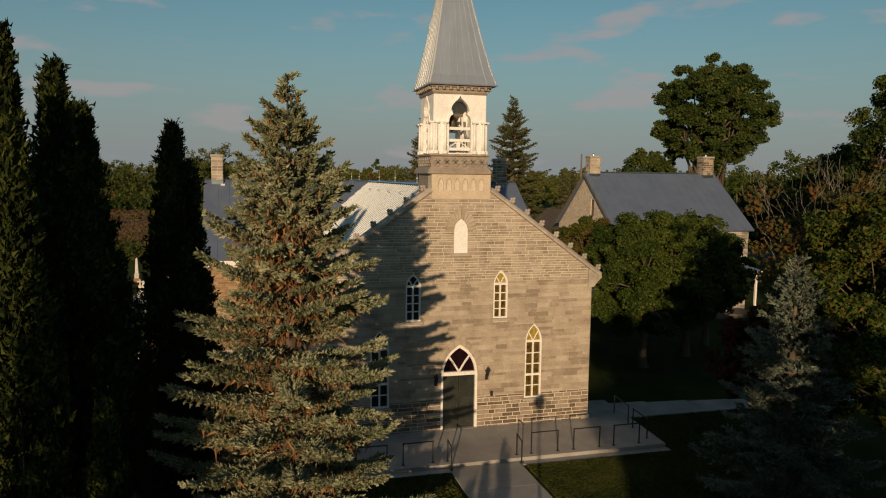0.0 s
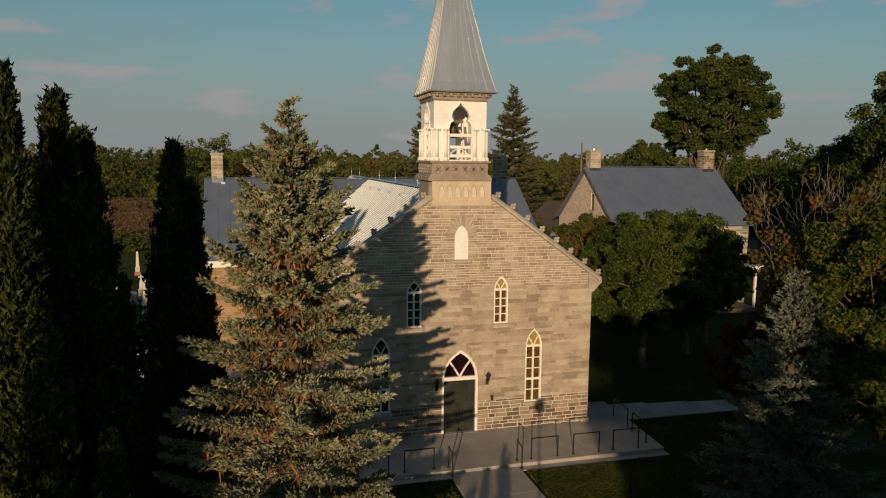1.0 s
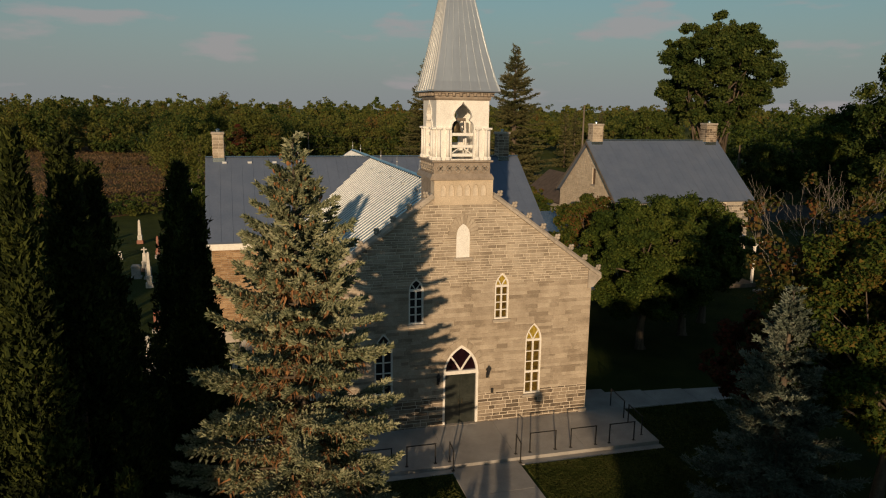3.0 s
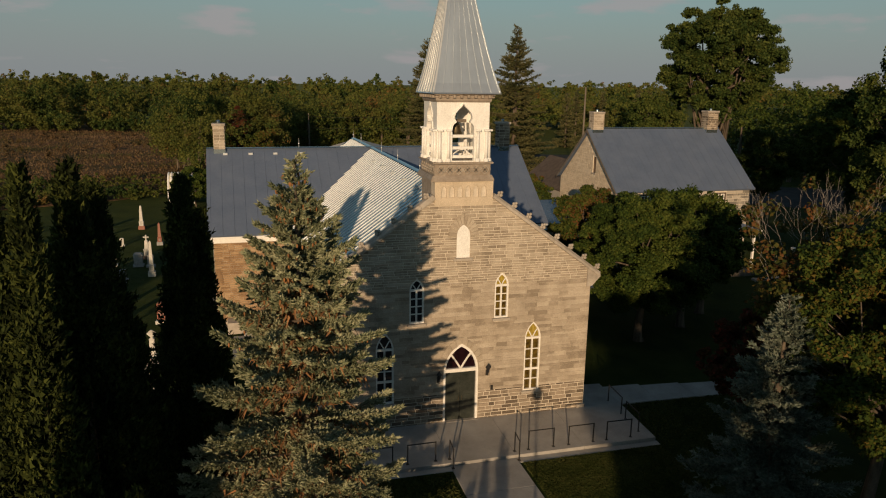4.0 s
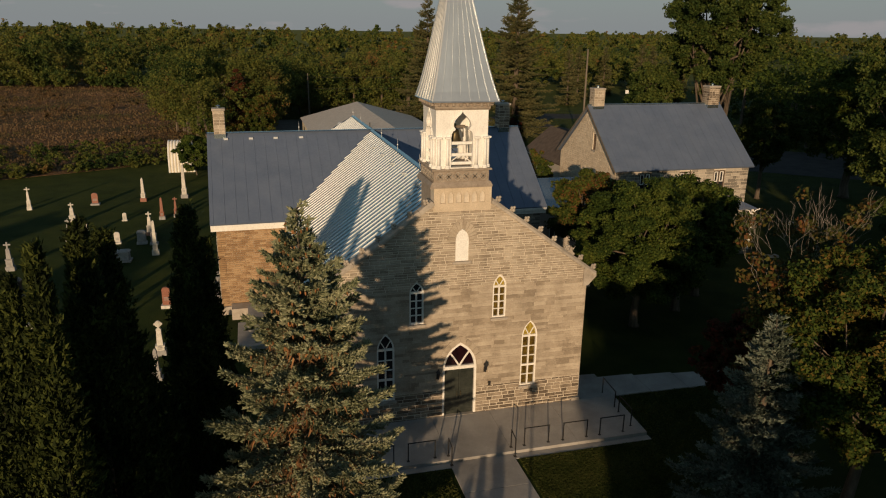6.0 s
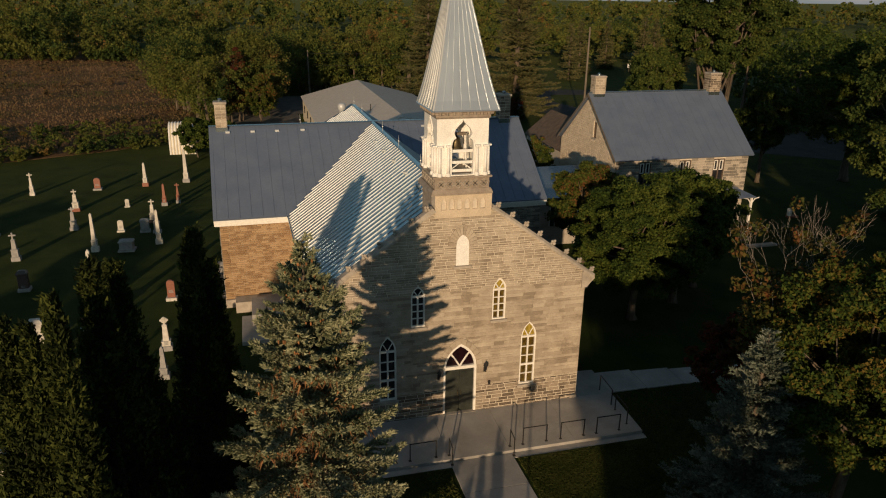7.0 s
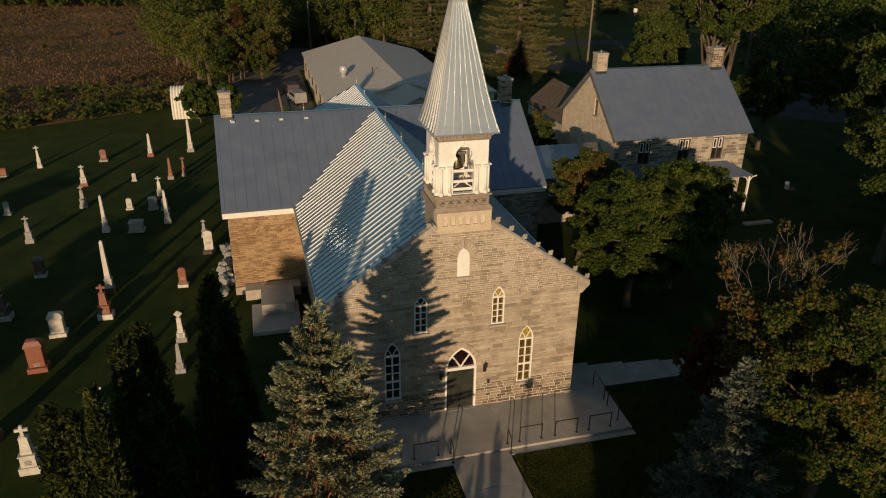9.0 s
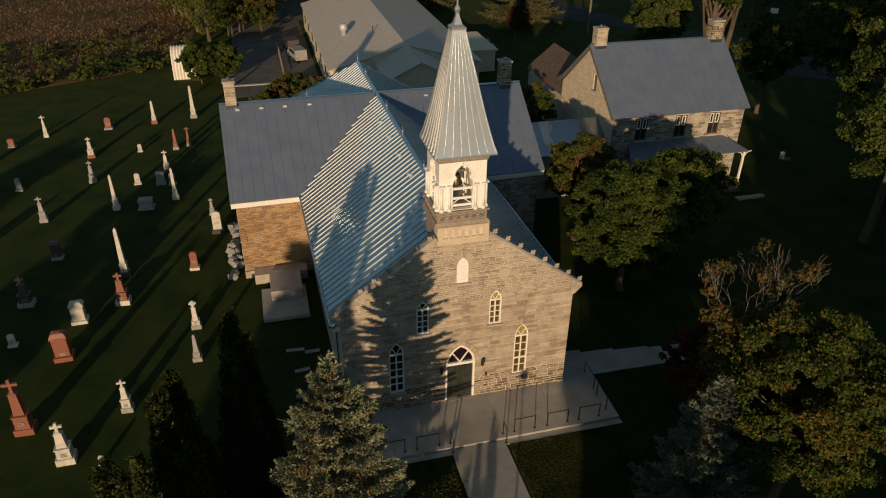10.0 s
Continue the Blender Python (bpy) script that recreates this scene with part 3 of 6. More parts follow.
blocks_joined("gable_end_stonework", b, M_grey_i, church, "rough grey rubble")


def gothic_window(name, loop, x, half, z0, zs, zt, glass, rows, mid_bar=None):
    """White wooden pointed window: frame, glazing, centre mullion, bars, two curved tracery bars, sill."""
    win = new(name)
    win.parent = church
    win["label"] = "white wooden pointed window"
    t = 0.075
    inner = lancet(x, half - t, z0 + t, zs, zt - t * 1.3)
    bm = bmesh.new()
    ring_frame(bm, loop, inner, front, 0.06, 0.2)
    part("frame", bm, M_whitetrim, win)
    bm = bmesh.new()
    pierced(bm, [(x - half + t, z0 + t), (x + half - t, z0 + t), (x + half - t, zs), (x - half + t, zs)], [], lambda u, w, d: (u, 0.17 + d, w), 0.02)
    part("pane", bm, glass, win)
    bm = bmesh.new()
    pierced(bm, [q for q in inner if q[1] >= zs - 1e-4], [], lambda u, w, d: (u, 0.17 + d, w), 0.02)
    part("tracery_pane", bm, M_yellowglass if glass is M_amber else glass, win)
    bm = bmesh.new()
    box(bm, x - 0.04, x + 0.04, 0.09, 0.168, z0 + t, zs)
    part("mullion", bm, M_whitetrim, win)
    bm = bmesh.new()
    box(bm, x - half + t, x + half - t, 0.085, 0.167, zs - 0.05, zs + 0.06)
    part("transom", bm, M_whitetrim, win)
    for i in range(1, rows):
        z = z0 + t + (zs - 0.05 - z0 - t) * i / rows
        w = 0.022
        if mid_bar == i:
            w = 0.055
        bm = bmesh.new()
        box(bm, x - half + t, x + half - t, 0.1, 0.166, z - w, z + w)
        part("glazing_bar", bm, M_whitetrim, win)
    for s in (-1, 1):
        pts = []
        for i in range(7):
            a = i / 6
            pts.append((x + s * (half - t) * a * 0.95, 0.13, zs + (zt - zs) * 0.62 * math.sin(a * 1.25) / math.sin(1.25)))
        bm = bmesh.new()
        tube(bm, pts, [0.03] * 7, 5)
        part("tracery", bm, M_whitetrim, win)
    bm = bmesh.new()
    box(bm, x - half - 0.1, x + half + 0.1, -0.09, 0.2, z0 - 0.13, z0 + 0.004, 0.015)
    part("sill", bm, M_dressed, win)


gothic_window("window", OPEN["w_ul"], -2.22, 0.36, 5.2, 6.85, 7.42, M_glass, 4)
gothic_window("window", OPEN["w_ur"], 2.06, 0.36, 5.2, 6.85, 7.5, M_amber, 4)
gothic_window("window", OPEN["w_ll"], -3.78, 0.44, 1.16, 3.95, 4.82, M_glass, 5, 2)
gothic_window("window", OPEN["w_lr"], 3.82, 0.43, 1.16, 3.98, 4.86, M_amber, 5, 2)

# blind niche with its white panel and fan of arch stones
niche = new("niche_panel")
niche.parent = church
bm = bmesh.new()
vs = lancet(0.03, 0.325, 8.37, 9.45, 9.98)
pierced(bm, vs, [], lambda u, w, d: (u, 0.02 + d, w), 0.1)
part("board", bm, M_white, niche, "white painted pointed board")
bm = bmesh.new()
for z in (8.55, 9.4):
    box(bm, -0.2, 0.26, 0.0, 0.018, z, z + 0.035)
part("batten", bm, M_white, niche)
bm = bmesh.new()
box(bm, -0.45, 0.5, -0.1, 0.2, 8.22, 8.355, 0.02)
part("sill", bm, M_dressed, niche)


def arch_stones(x, half, zs, zt, n, w, parent):
    lp = lancet(x, half + 0.015, zs - 0.4, zs, zt + 0.02, 6)[2:]
    lo = lancet(x, half + w, zs - 0.4, zs, zt + w * 1.25, 6)[2:]
    for i in range(len(lp) - 1):
        bm = bmesh.new()
        a, b, c, d = lp[i], lp[i + 1], lo[i + 1], lo[i]
        g = 0.06
        mixp = lambda p, q, k: (p[0] + (q[0] - p[0]) * k, p[1] + (q[1] - p[1]) * k)
        a2, b2, c2, d2 = mixp(a, b, g), mixp(b, a, g), mixp(c, d, g), mixp(d, c, g)
        pierced(bm, [a2, b2, c2, d2], [], lambda u, ww, dd: (u, -0.025 + dd, ww), 0.1)
        part("arch_stone", bm, M_stone, parent)


arch_stones(0.03, 0.33, 9.45, 10.0, 12, 0.42, wall_front)
arch_stones(0.06, 0.9, 2.7, 4.0, 12, 0.28, wall_front)

# the door: white frame, leaves, fanlight
door = new("door")
door.parent = church
door["label"] = "dark double door under a pointed fanlight"
bm = bmesh.new()
inner = lancet(0.06, 0.79, -0.11, 2.56, 3.84)
ring_frame(bm, OPEN["door"], inner, front, 0.05, 0.25)
part("frame", bm, M_whitetrim, door)
bm = bmesh.new()
box(bm, -0.74, 0.86, 0.06, 0.24, 2.5, 2.68)
part("transom", bm, M_whitetrim, door)
bm = bmesh.new()
vs = [bm.verts.new((u, 0.2, w)) for u, w in inner if w > 2.55]
bm.faces.new(vs)
part("fanlight", bm, M_violet, door, "dark violet glass fanlight")
for s in (-1, 1):
    bm = bmesh.new()
    tube(bm, [(0.06 + s * 0.78 * a, 0.13, 2.66 + 0.98 * math.sin(a * 1.3) / math.sin(1.3)) for a in (0, 0.2, 0.4, 0.6, 0.8, 0.93)], [0.05] * 6, 5)
    part("tracery", bm, M_whitetrim, door)
for x0, x1 in ((-0.72, 0.055), (0.065, 0.84)):
    leaf = part("door_leaf", box(bmesh.new(), x0, x1, 0.15, 0.21, -0.1, 2.5, 0.01), M_door, door)
    for z0, z1 in ((0.1, 1.0), (1.2, 2.3)):
        bm = bmesh.new()
        ring_frame(bm, [(x0 + 0.1, z0), (x1 - 0.1, z0), (x1 - 0.1, z1), (x0 + 0.1, z1)], [(x0 + 0.15, z0 + 0.05), (x1 - 0.15, z0 + 0.05), (x1 - 0.15, z1 - 0.05), (x0 + 0.15, z1 - 0.05)], front, 0.135, 0.155)
        part("panel_moulding", bm, M_door, leaf)
    bm = bmesh.new()
    xm = x1 - 0.09 if x1 < 0.1 else x0 + 0.09
    tube(bm, [(xm, 0.149, 0.95), (xm, 0.09, 0.97), (xm, 0.09, 1.18), (xm, 0.149, 1.2)], [0.014] * 4, 6)
    part("handle", bm, M_bell, leaf)
bm = bmesh.new()
box(bm, -0.86, 0.98, -0.1, 0.3, -0.16, -0.085, 0.01)
part("threshold", bm, M_dressed, door)


def wall_lantern(x, z):
    lamp = thing("wall_lantern", "black iron lantern on a bracket beside the church door", "lantern", (x, -0.02, z), group="door lanterns")
    bm = bmesh.new()
    box(bm, -0.06, 0.06, -0.002, 0.03, -0.38, -0.08, 0.01)
    part("bracket_plate", bm, M_iron, lamp)
    bm = bmesh.new()
    tube(bm, [(0, 0.0, -0.3), (0, -0.12, -0.32), (0, -0.19, -0.24), (0, -0.19, -0.14)], [0.02] * 4, 6)
    part("arm", bm, M_iron, lamp)
    bm = bmesh.new()
    lathe(bm, [(0.06, -0.14), (0.1, 0.08), (0.1, 0.1)], (0, -0.19), 6)
    part("lantern_glass", bm, M_glass, lamp)
    bm = bmesh.new()
    lathe(bm, [(0.14, 0.1), (0.15, 0.12), (0.05, 0.24), (0.02, 0.3)], (0, -0.19), 6)
    part("cap", bm, M_iron, lamp)


wall_lantern(-1.12, 2.45)
wall_lantern(1.4, 2.6)
bm = bmesh.new()
box(bm, 1.62, 1.74, -0.06, 0.02, 1.42, 1.66, 0.01)
tagged(part("intercom_box", bm, M_iron), "small dark box fixed on the stone wall", "box")

# gable coping with crockets
cop = new("gable_coping")
cop.parent = church
cop["label"] = "pale dressed stone coping with knobs"
for s in (-1, 1):
    A, B = Vector((s * 7.2, 0, 7.13)), Vector((s * 1.4, 0, 11.28))
    d = (B - A).normalized()
    nrm = Vector((-d.z * s, 0, d.x * s))
    if nrm.z < 0:
        nrm = -nrm
    n = 9
    for i in range(n):
        p, q = A + (B - A) * (i / n) + d * 0.006, A + (B - A) * ((i + 1) / n) - d * 0.006
        bm = bmesh.new()
        prof = [(-0.14, -0.02), (-0.14, 0.1), (-0.05, 0.2), (0.35, 0.2), (0.62, 0.08), (0.62, -0.06)]
        rings = [[bm.verts.new(e + nrm * h + Vector((0, yy, 0))) for yy, h in prof] for e in (p, q)]
        k = len(prof)
        for j in range(k):
            bm.faces.new((rings[0][j], rings[0][(j + 1) % k], rings[1][(j + 1) % k], rings[1][j]))
        bm.faces.new(rings[0][::-1])
        bm.faces.new(rings[1])
        part("coping_stone", bm, M_dressed, cop)
    for i in range(8):
        e = A + (B - A) * ((i + 0.25) / 7.6) + nrm * 0.2
        bm = bmesh.new()
        m = Matrix.Translation(e + nrm * 0.1) @ Matrix.Rotation(-s * 0.62, 4, "Y")
        for dx, dz, r in ((0, 0, 0.11), (-0.11, 0.09, 0.085), (0.11, 0.09, 0.085), (0, 0.15, 0.09)):
            bmesh.ops.create_icosphere(bm, subdivisions=1, radius=r, matrix=m @ Matrix.Translation((dx, 0.03, dz)))
        part("crocket", bm, M_dressed, cop, smooth=True)
    # kneeler stone at the eaves
    bm = bmesh.new()
    pierced(bm, [(s * 6.6, 6.55), (s * 6.9, 6.6), (s * 7.12, 6.85), (s * 7.32, 7.05), (s * 7.3, 7.24), (s * 6.6, 7.5)][:: s], [], lambda u, w, dd: (u, -0.06 + dd, w), 0.62)
    part("kneeler", bm, M_dressed, cop)

# roofs
roofs = new("main_roof")
roofs.parent = church
roofs["label"] = "ribbed tin roof"
EX = 7.26
zr = lambda x: RIDGE - SLOPE * abs(x)
TR, TS = 24.2, 0.77
yv = lambda x: TR - abs(x) * (TR - 17.4) / EX
for s in (-1, 1):
    bm = bmesh.new()
    slab(bm, [(0, 0.55, RIDGE), (s * EX, 0.55, zr(EX)), (s * EX, 17.4, zr(EX)), (0, TR, RIDGE)], 0.12)
    part("roof_sheet", bm, M_tin, roofs)
    bm = bmesh.new()
    slab(bm, [(0, TR, RIDGE), (s * EX, 17.4, zr(EX)), (s * 12.35, 17.4, zr(EX)), (s * 12.35, TR, RIDGE + 0.02)], 0.12)
    part("roof_sheet", bm, M_blue, roofs, "smooth blue-grey tin sheet")
    bm = bmesh.new()
    slab(bm, [(0, TR, RIDGE), (s * 12.35, TR, RIDGE + 0.02), (s * 12.35, 31.0, zr(EX)), (s * EX, 31.0, zr(EX))], 0.12)
    part("roof_sheet", bm, M_blue, roofs)
    bm = bmesh.new()
    slab(bm, [(0, TR, RIDGE), (s * EX, 31.0, zr(EX)), (s * EX, 38.4, zr(EX)), (0, 33.4, RIDGE)], 0.12)
    part("roof_sheet", bm, M_tin, roofs)
bm = bmesh.new()
slab(bm, [(0, 33.4, RIDGE), (EX, 38.4, zr(EX)), (-EX, 38.4, zr(EX))], 0.12)
part("roof_sheet", bm, M_tin, roofs)


def rib(a, b, w, h, mat, name="roof_rib"):
    a, b = Vector(a), Vector(b)
    d = (b - a).normalized()
    t = d.cross(Vector((0, 0, 1))).normalized()
    n = t.cross(d).normalized()
    if n.z < 0:
        n = -n
    bm = bmesh.new()
    rr = [[bm.verts.new(e + t * u + n * v) for u, v in ((-w, 0.002), (-w * 0.6, h), (w * 0.6, h), (w, 0.002))] for e in (a, b)]
    for j in range(3):
        bm.faces.new((rr[0][j], rr[0][j + 1], rr[1][j + 1], rr[1][j]))
    bm.faces.new(rr[0][::-1])
    bm.faces.new(rr[1])
    return part(name, bm, mat, roofs)


y = 0.95
while y < 24:
    for s in (-1, 1):
        x_low = EX if y < 17.4 else EX * (TR - y) / (TR - 17.4)
        if x_low > 0.5:
            rib((s * 0.12, y, zr(0.12)), (s * x_low, y, zr(x_low)), 0.03, 0.046, M_rib)
    y += 0.55
y = 25.2
while y < 38:
    for s in (-1, 1):
        x_low = EX if y > 31 else EX * (y - TR) / (31 - TR)
        x_top = 0.12 if y < 33.4 else EX * (y - 33.4) / 5.0
        if x_low - x_top > 0.3:
            rib((s * x_top, y, zr(x_top)), (s * x_low, y, zr(x_low)), 0.03, 0.046, M_rib)
    y += 0.55
x = 1.2
while x < 12.6:
    for s in (-1, 1):
        y0 = 17.4 if x > EX else TR - x * (TR - 17.4) / EX
        zz = lambda yy: RIDGE - (TR - yy) * (RIDGE - zr(EX)) / (TR - 17.4)
        rib((s * x, TR - 0.12, zz(TR - 0.12)), (s * x, y0 + 0.02, zz(y0 + 0.02)), 0.022, 0.028, M_blue, "roof_seam")
    x += 0.78
# ridge caps, snow guards and lightning rods
for a, b in (((0, 0.6, RIDGE), (0, 33.4, RIDGE)), ((-12.35, TR, RIDGE + 0.02), (12.35, TR, RIDGE + 0.02))):
    rib(a, b, 0.16, 0.07, M_tin, "ridge_cap")
for s in (-1, 1):
    rib((0, TR, RIDGE), (s * EX, 17.4, zr(EX)), 0.14, 0.03, M_blue, "valley_flashing")
    rib((0, 33.4, RIDGE), (s * EX, 38.4, zr(EX)), 0.1, 0.05, M_tin, "hip_cap")
for x, y in ((0, 8.5), (0, 14.5), (0, 20.0), (0, 29), (0, 33.3), (-5.6, TR), (5.2, TR), (8.4, TR)):
    bm = bmesh.new()
    tube(bm, [(x, y, RIDGE + 0.02), (x, y, RIDGE + 0.75)], [0.022, 0.008], 5)
    bmesh.ops.create_icosphere(bm, subdivisions=1, radius=0.06, matrix=Matrix.Translation((x, y, RIDGE + 0.35)))
    part("lightning_rod", bm, M_rib, roofs)
for x in (-11.0, -9.2, -7.4, -5.5, 4.0, 6.5):
    bm = bmesh.new()
    box(bm, x - 0.16, x + 0.16, TR - 0.62, TR - 0.38, RIDGE - 0.42, RIDGE - 0.26, 0.02)
    part("roof_vent", bm, M_rib, roofs)
for yy in (6.0, 9.2, 12.5, 15.8, 19.0):
    bm = bmesh.new()
    box(bm, -0.9, -0.62, yy - 0.14, yy + 0.14, zr(0.76) - 0.02, zr(0.76) + 0.11, 0.02)
    part("snow_guard", bm, M_rib, roofs)

# white cornices
for s in (-1, 1):
    xs = sorted((s * 7.3, s * 12.33))
    bm = bmesh.new()
    box(bm, xs[0], xs[1], 17.42, 17.62, 5.98, 6.16)
    box(bm, xs[0], xs[1], 17.56, 17.78, 5.72, 5.98)
    part("cornice", bm, M_whitetrim, church, "white painted wooden cornice")
    bm = bmesh.new()
    box(bm, s * 6.8, s * 7.2, 0.62, 17.4, 5.9, 6.2)
    part("eaves_board", bm, M_whitetrim, church)
    bm = bmesh.new()
    tube(bm, [(s * 7.34, 0.6, 6.26), (s * 7.34, 17.3, 6.22)], [0.07, 0.07], 8)
    part("gutter", bm, M_tin, church)
bm = bmesh.new()
tube(bm, [(-7.3, 0.7, 6.2), (-7.0, 0.75, 5.7), (-6.95, 0.75, -0.3)], [0.05] * 3, 8)
part("downpipe", bm, M_tin, church)


def chimney(x, y, z0, z1, w, d, parent, mat, seed):
    ch = new("chimney")
    ch.parent = parent
    bm = bmesh.new()
    box(bm, x - w / 2, x + w / 2, y - d / 2, y + d / 2, z0, z1 - 0.2)
    part("core", bm, M_mortar, ch)
    r = np.random.default_rng(seed)
    for put in ((lambda u, ww, dd: (x + u, y - d / 2 + dd, ww)), (lambda u, ww, dd: (x - w / 2 + dd, y + u, ww)), (lambda u, ww, dd: (x + w / 2 - dd, y + u, ww)), (lambda u, ww, dd: (x + u, y + d / 2 - dd, ww))):
        blocks_single("stone", masonry(r, z0 + 0.75, z1 - 0.2, lambda z: (-w / 2, w / 2), [], put, (0.2, 0.24), (0.3, 0.5), 0.025, 0.025, 0.005), mat, ch)
    bm = bmesh.new()
    box(bm, x - w / 2 - 0.09, x + w / 2 + 0.09, y - d / 2 - 0.09, y + d / 2 + 0.09, z1 - 0.2, z1 - 0.02, 0.03)
    part("cap", bm, M_dressed, ch)
    bm = bmesh.new()
    box(bm, x - w / 2 - 0.04, x + w / 2 + 0.04, y - d / 2 - 0.04, y + d / 2 + 0.04, z0, z0 + 0.75, 0.02)
    part("flashing", bm, M_tin, ch)
    bm = bmesh.new()
    lathe(bm, [(0.12, z1 - 0.03), (0.12, z1 + 0.12), (0.17, z1 + 0.13), (0.03, z1 + 0.22)], (x, y), 8)
    part("flue_cap", bm, M_tin, ch)


chimney(-11.4, TR, 10.7, 13.35, 0.78, 0.78, church, M_stone, 3)
chimney(10.95, TR, 10.7, 13.45, 0.9, 0.9, church, M_rubble, 4)

# the nave stands a little askew to its front
for ob in church.children:
    if ob.name.split(".")[0] in ("nave_wall", "transept_wall", "transept_gable", "chancel_wall", "transept_stonework", "plinth", "gable_end_stonework", "main_roof", "cornice", "eaves_board", "gutter", "chimney"):
        ob.rotation_euler = (0, 0, radians(0.9))

# ---- belfry and spire ----
BY, BX = 1.2, -0.12
belfry = new("belfry")
belfry.parent = church
belfry["label"] = "white wooden belfry with pointed openings"
# stone foot with a blind arcade
ARC = [lancet(-0.98 + 0.39 * i, 0.13, 11.3, 11.58, 11.86, 4) for i in range(6)]
bm = bmesh.new()
pierced(bm, [(-1.42, 10.9), (1.42, 10.9), (1.42, 12.08), (-1.42, 12.08)], ARC, lambda u, w, d: (u, -0.05 + d, w), 0.08)
part("arcade", bm, M_pale_sunlit_i, belfry, "dressed stone band with small blind arches")
bm = bmesh.new()
box(bm, -1.4, 1.4, 0.6, 2.6, 9.8, 12.08)
part("stone_foot", bm, M_pale_sunlit_i, belfry)
bm = bmesh.new()
pyramid(bm, [(1.52, 1.4, 12.06), (1.52, 1.4, 12.16), (1.42, 1.34, 12.34)], BX, BY)
part("sill_band", bm, M_cornice, belfry, "weathered grey tin ledge")
bm = bmesh.new()
pyramid(bm, [(1.35, 1.3, 12.34), (1.35, 1.3, 12.84), (1.46, 1.42, 12.88), (1.46, 1.42, 12.96)], BX, BY)
part("frieze", bm, M_cornice, belfry, "brown tin frieze with pierced roundels")


def face_put(side):
    """Places (u, w, d) on one of the belfry's four faces; d goes inwards."""
    H = 1.25
    return {"s": lambda u, w, d: (BX + u, BY - H + d, w), "n": lambda u, w, d: (BX - u, BY + H - d, w), "w": lambda u, w, d: (BX - H + d, BY - u, w), "e": lambda u, w, d: (BX + H - d, BY + u, w)}[side]


for side in "swen":
    put = face_put(side)
    for i in range(6):
        u = -1.05 + 0.42 * i
        bm = bmesh.new()
        for du, dw in ((0.105, 0), (-0.105, 0), (0, 0.105), (0, -0.105)):
            ring = [(u + du + 0.11 * math.cos(a * math.pi / 4), 12.6 + dw + 0.11 * math.sin(a * math.pi / 4)) for a in range(8)]
            inn = [(u + du + 0.07 * math.cos(a * math.pi / 4), 12.6 + dw + 0.07 * math.sin(a * math.pi / 4)) for a in range(8)]
            ring_frame(bm, ring, inn, lambda a, b, c, put=put: put(a, b, c - 0.1), -0.03, 0.0)
        part("roundel", bm, M_dressed, belfry, "pale quatrefoil moulding")


def ogee():
    """The belfry opening: straight jambs, two side lobes, a pointed head."""
    right = [(0.52, 13.02), (0.52, 14.42), (0.5, 14.58), (0.43, 14.7), (0.34, 14.74), (0.33, 14.8), (0.4, 14.9), (0.42, 15.02), (0.36, 15.18), (0.22, 15.34), (0.08, 15.46), (0, 15.6)]
    return [(-0.52, 13.02)] + right + [(-u, w) for u, w in right[-2:0:-1]]


HOLE = ogee()
for side in "swen":
    put = face_put(side)
    bm = bmesh.new()
    lim = 1.25 if side in "sn" else 1.05
    pierced(bm, [(-lim, 12.96), (lim, 12.96), (lim, 15.7), (-lim, 15.7)], [HOLE], put, 0.2)
    part("belfry_wall", bm, M_white, belfry)
    bm = bmesh.new()
    outer = [(u * 1.12, w if w < 13.1 else w + 0.07) for u, w in HOLE]
    ring_frame(bm, outer, HOLE, put, -0.045, 0.0)
    part("arch_moulding", bm, M_white, belfry)
    for u in (-1.12, -0.7, 0.7, 1.12):
        x, yy, _ = put(u, 0, -0.06)
        col = part("column", lathe(bmesh.new(), [(0.085, 13.12), (0.075, 13.6), (0.07, 14.35)], (x, yy), 10), M_white, belfry, smooth=True)
        bm = bmesh.new()
        lathe(bm, [(0.13, 12.97), (0.13, 13.06), (0.1, 13.12)], (x, yy), 10)
        part("column_base", bm, M_white, col)
        bm = bmesh.new()
        box(bm, x - 0.13, x + 0.13, yy - 0.13, yy + 0.13, 14.35, 14.44, 0.015)
        part("capital", bm, M_white, col)
    for w in (13.12, 13.52, 14.06):
        bm = bmesh.new()
        a, b = put(-0.52, w, 0.09), put(0.52, w + 0.14, 0.16)
        box(bm, min(a[0], b[0]), max(a[0], b[0]), min(a[1], b[1]), max(a[1], b[1]), w, w + 0.14, 0.01)
        part("guard_rail", bm, M_white, belfry)
    for s in (-1, 1):
        bm = bmesh.new()
        tube(bm, [put(s * 0.5, 13.24, 0.2), put(s * 0.05, 13.56, 0.2)], [0.03, 0.03], 4)
        part("brace", bm, M_white, belfry)
bm = bmesh.new()
box(bm, BX - 1.05, BX + 1.05, BY - 1.05, BY + 1.05, 12.965, 13.0)
part("belfry_floor", bm, M_cornice, belfry)
bm = bmesh.new()
box(bm, BX - 1.05, BX + 1.05, BY - 1.05, BY + 1.05, 15.56, 15.66)
part("belfry_ceiling", bm, M_white, belfry)
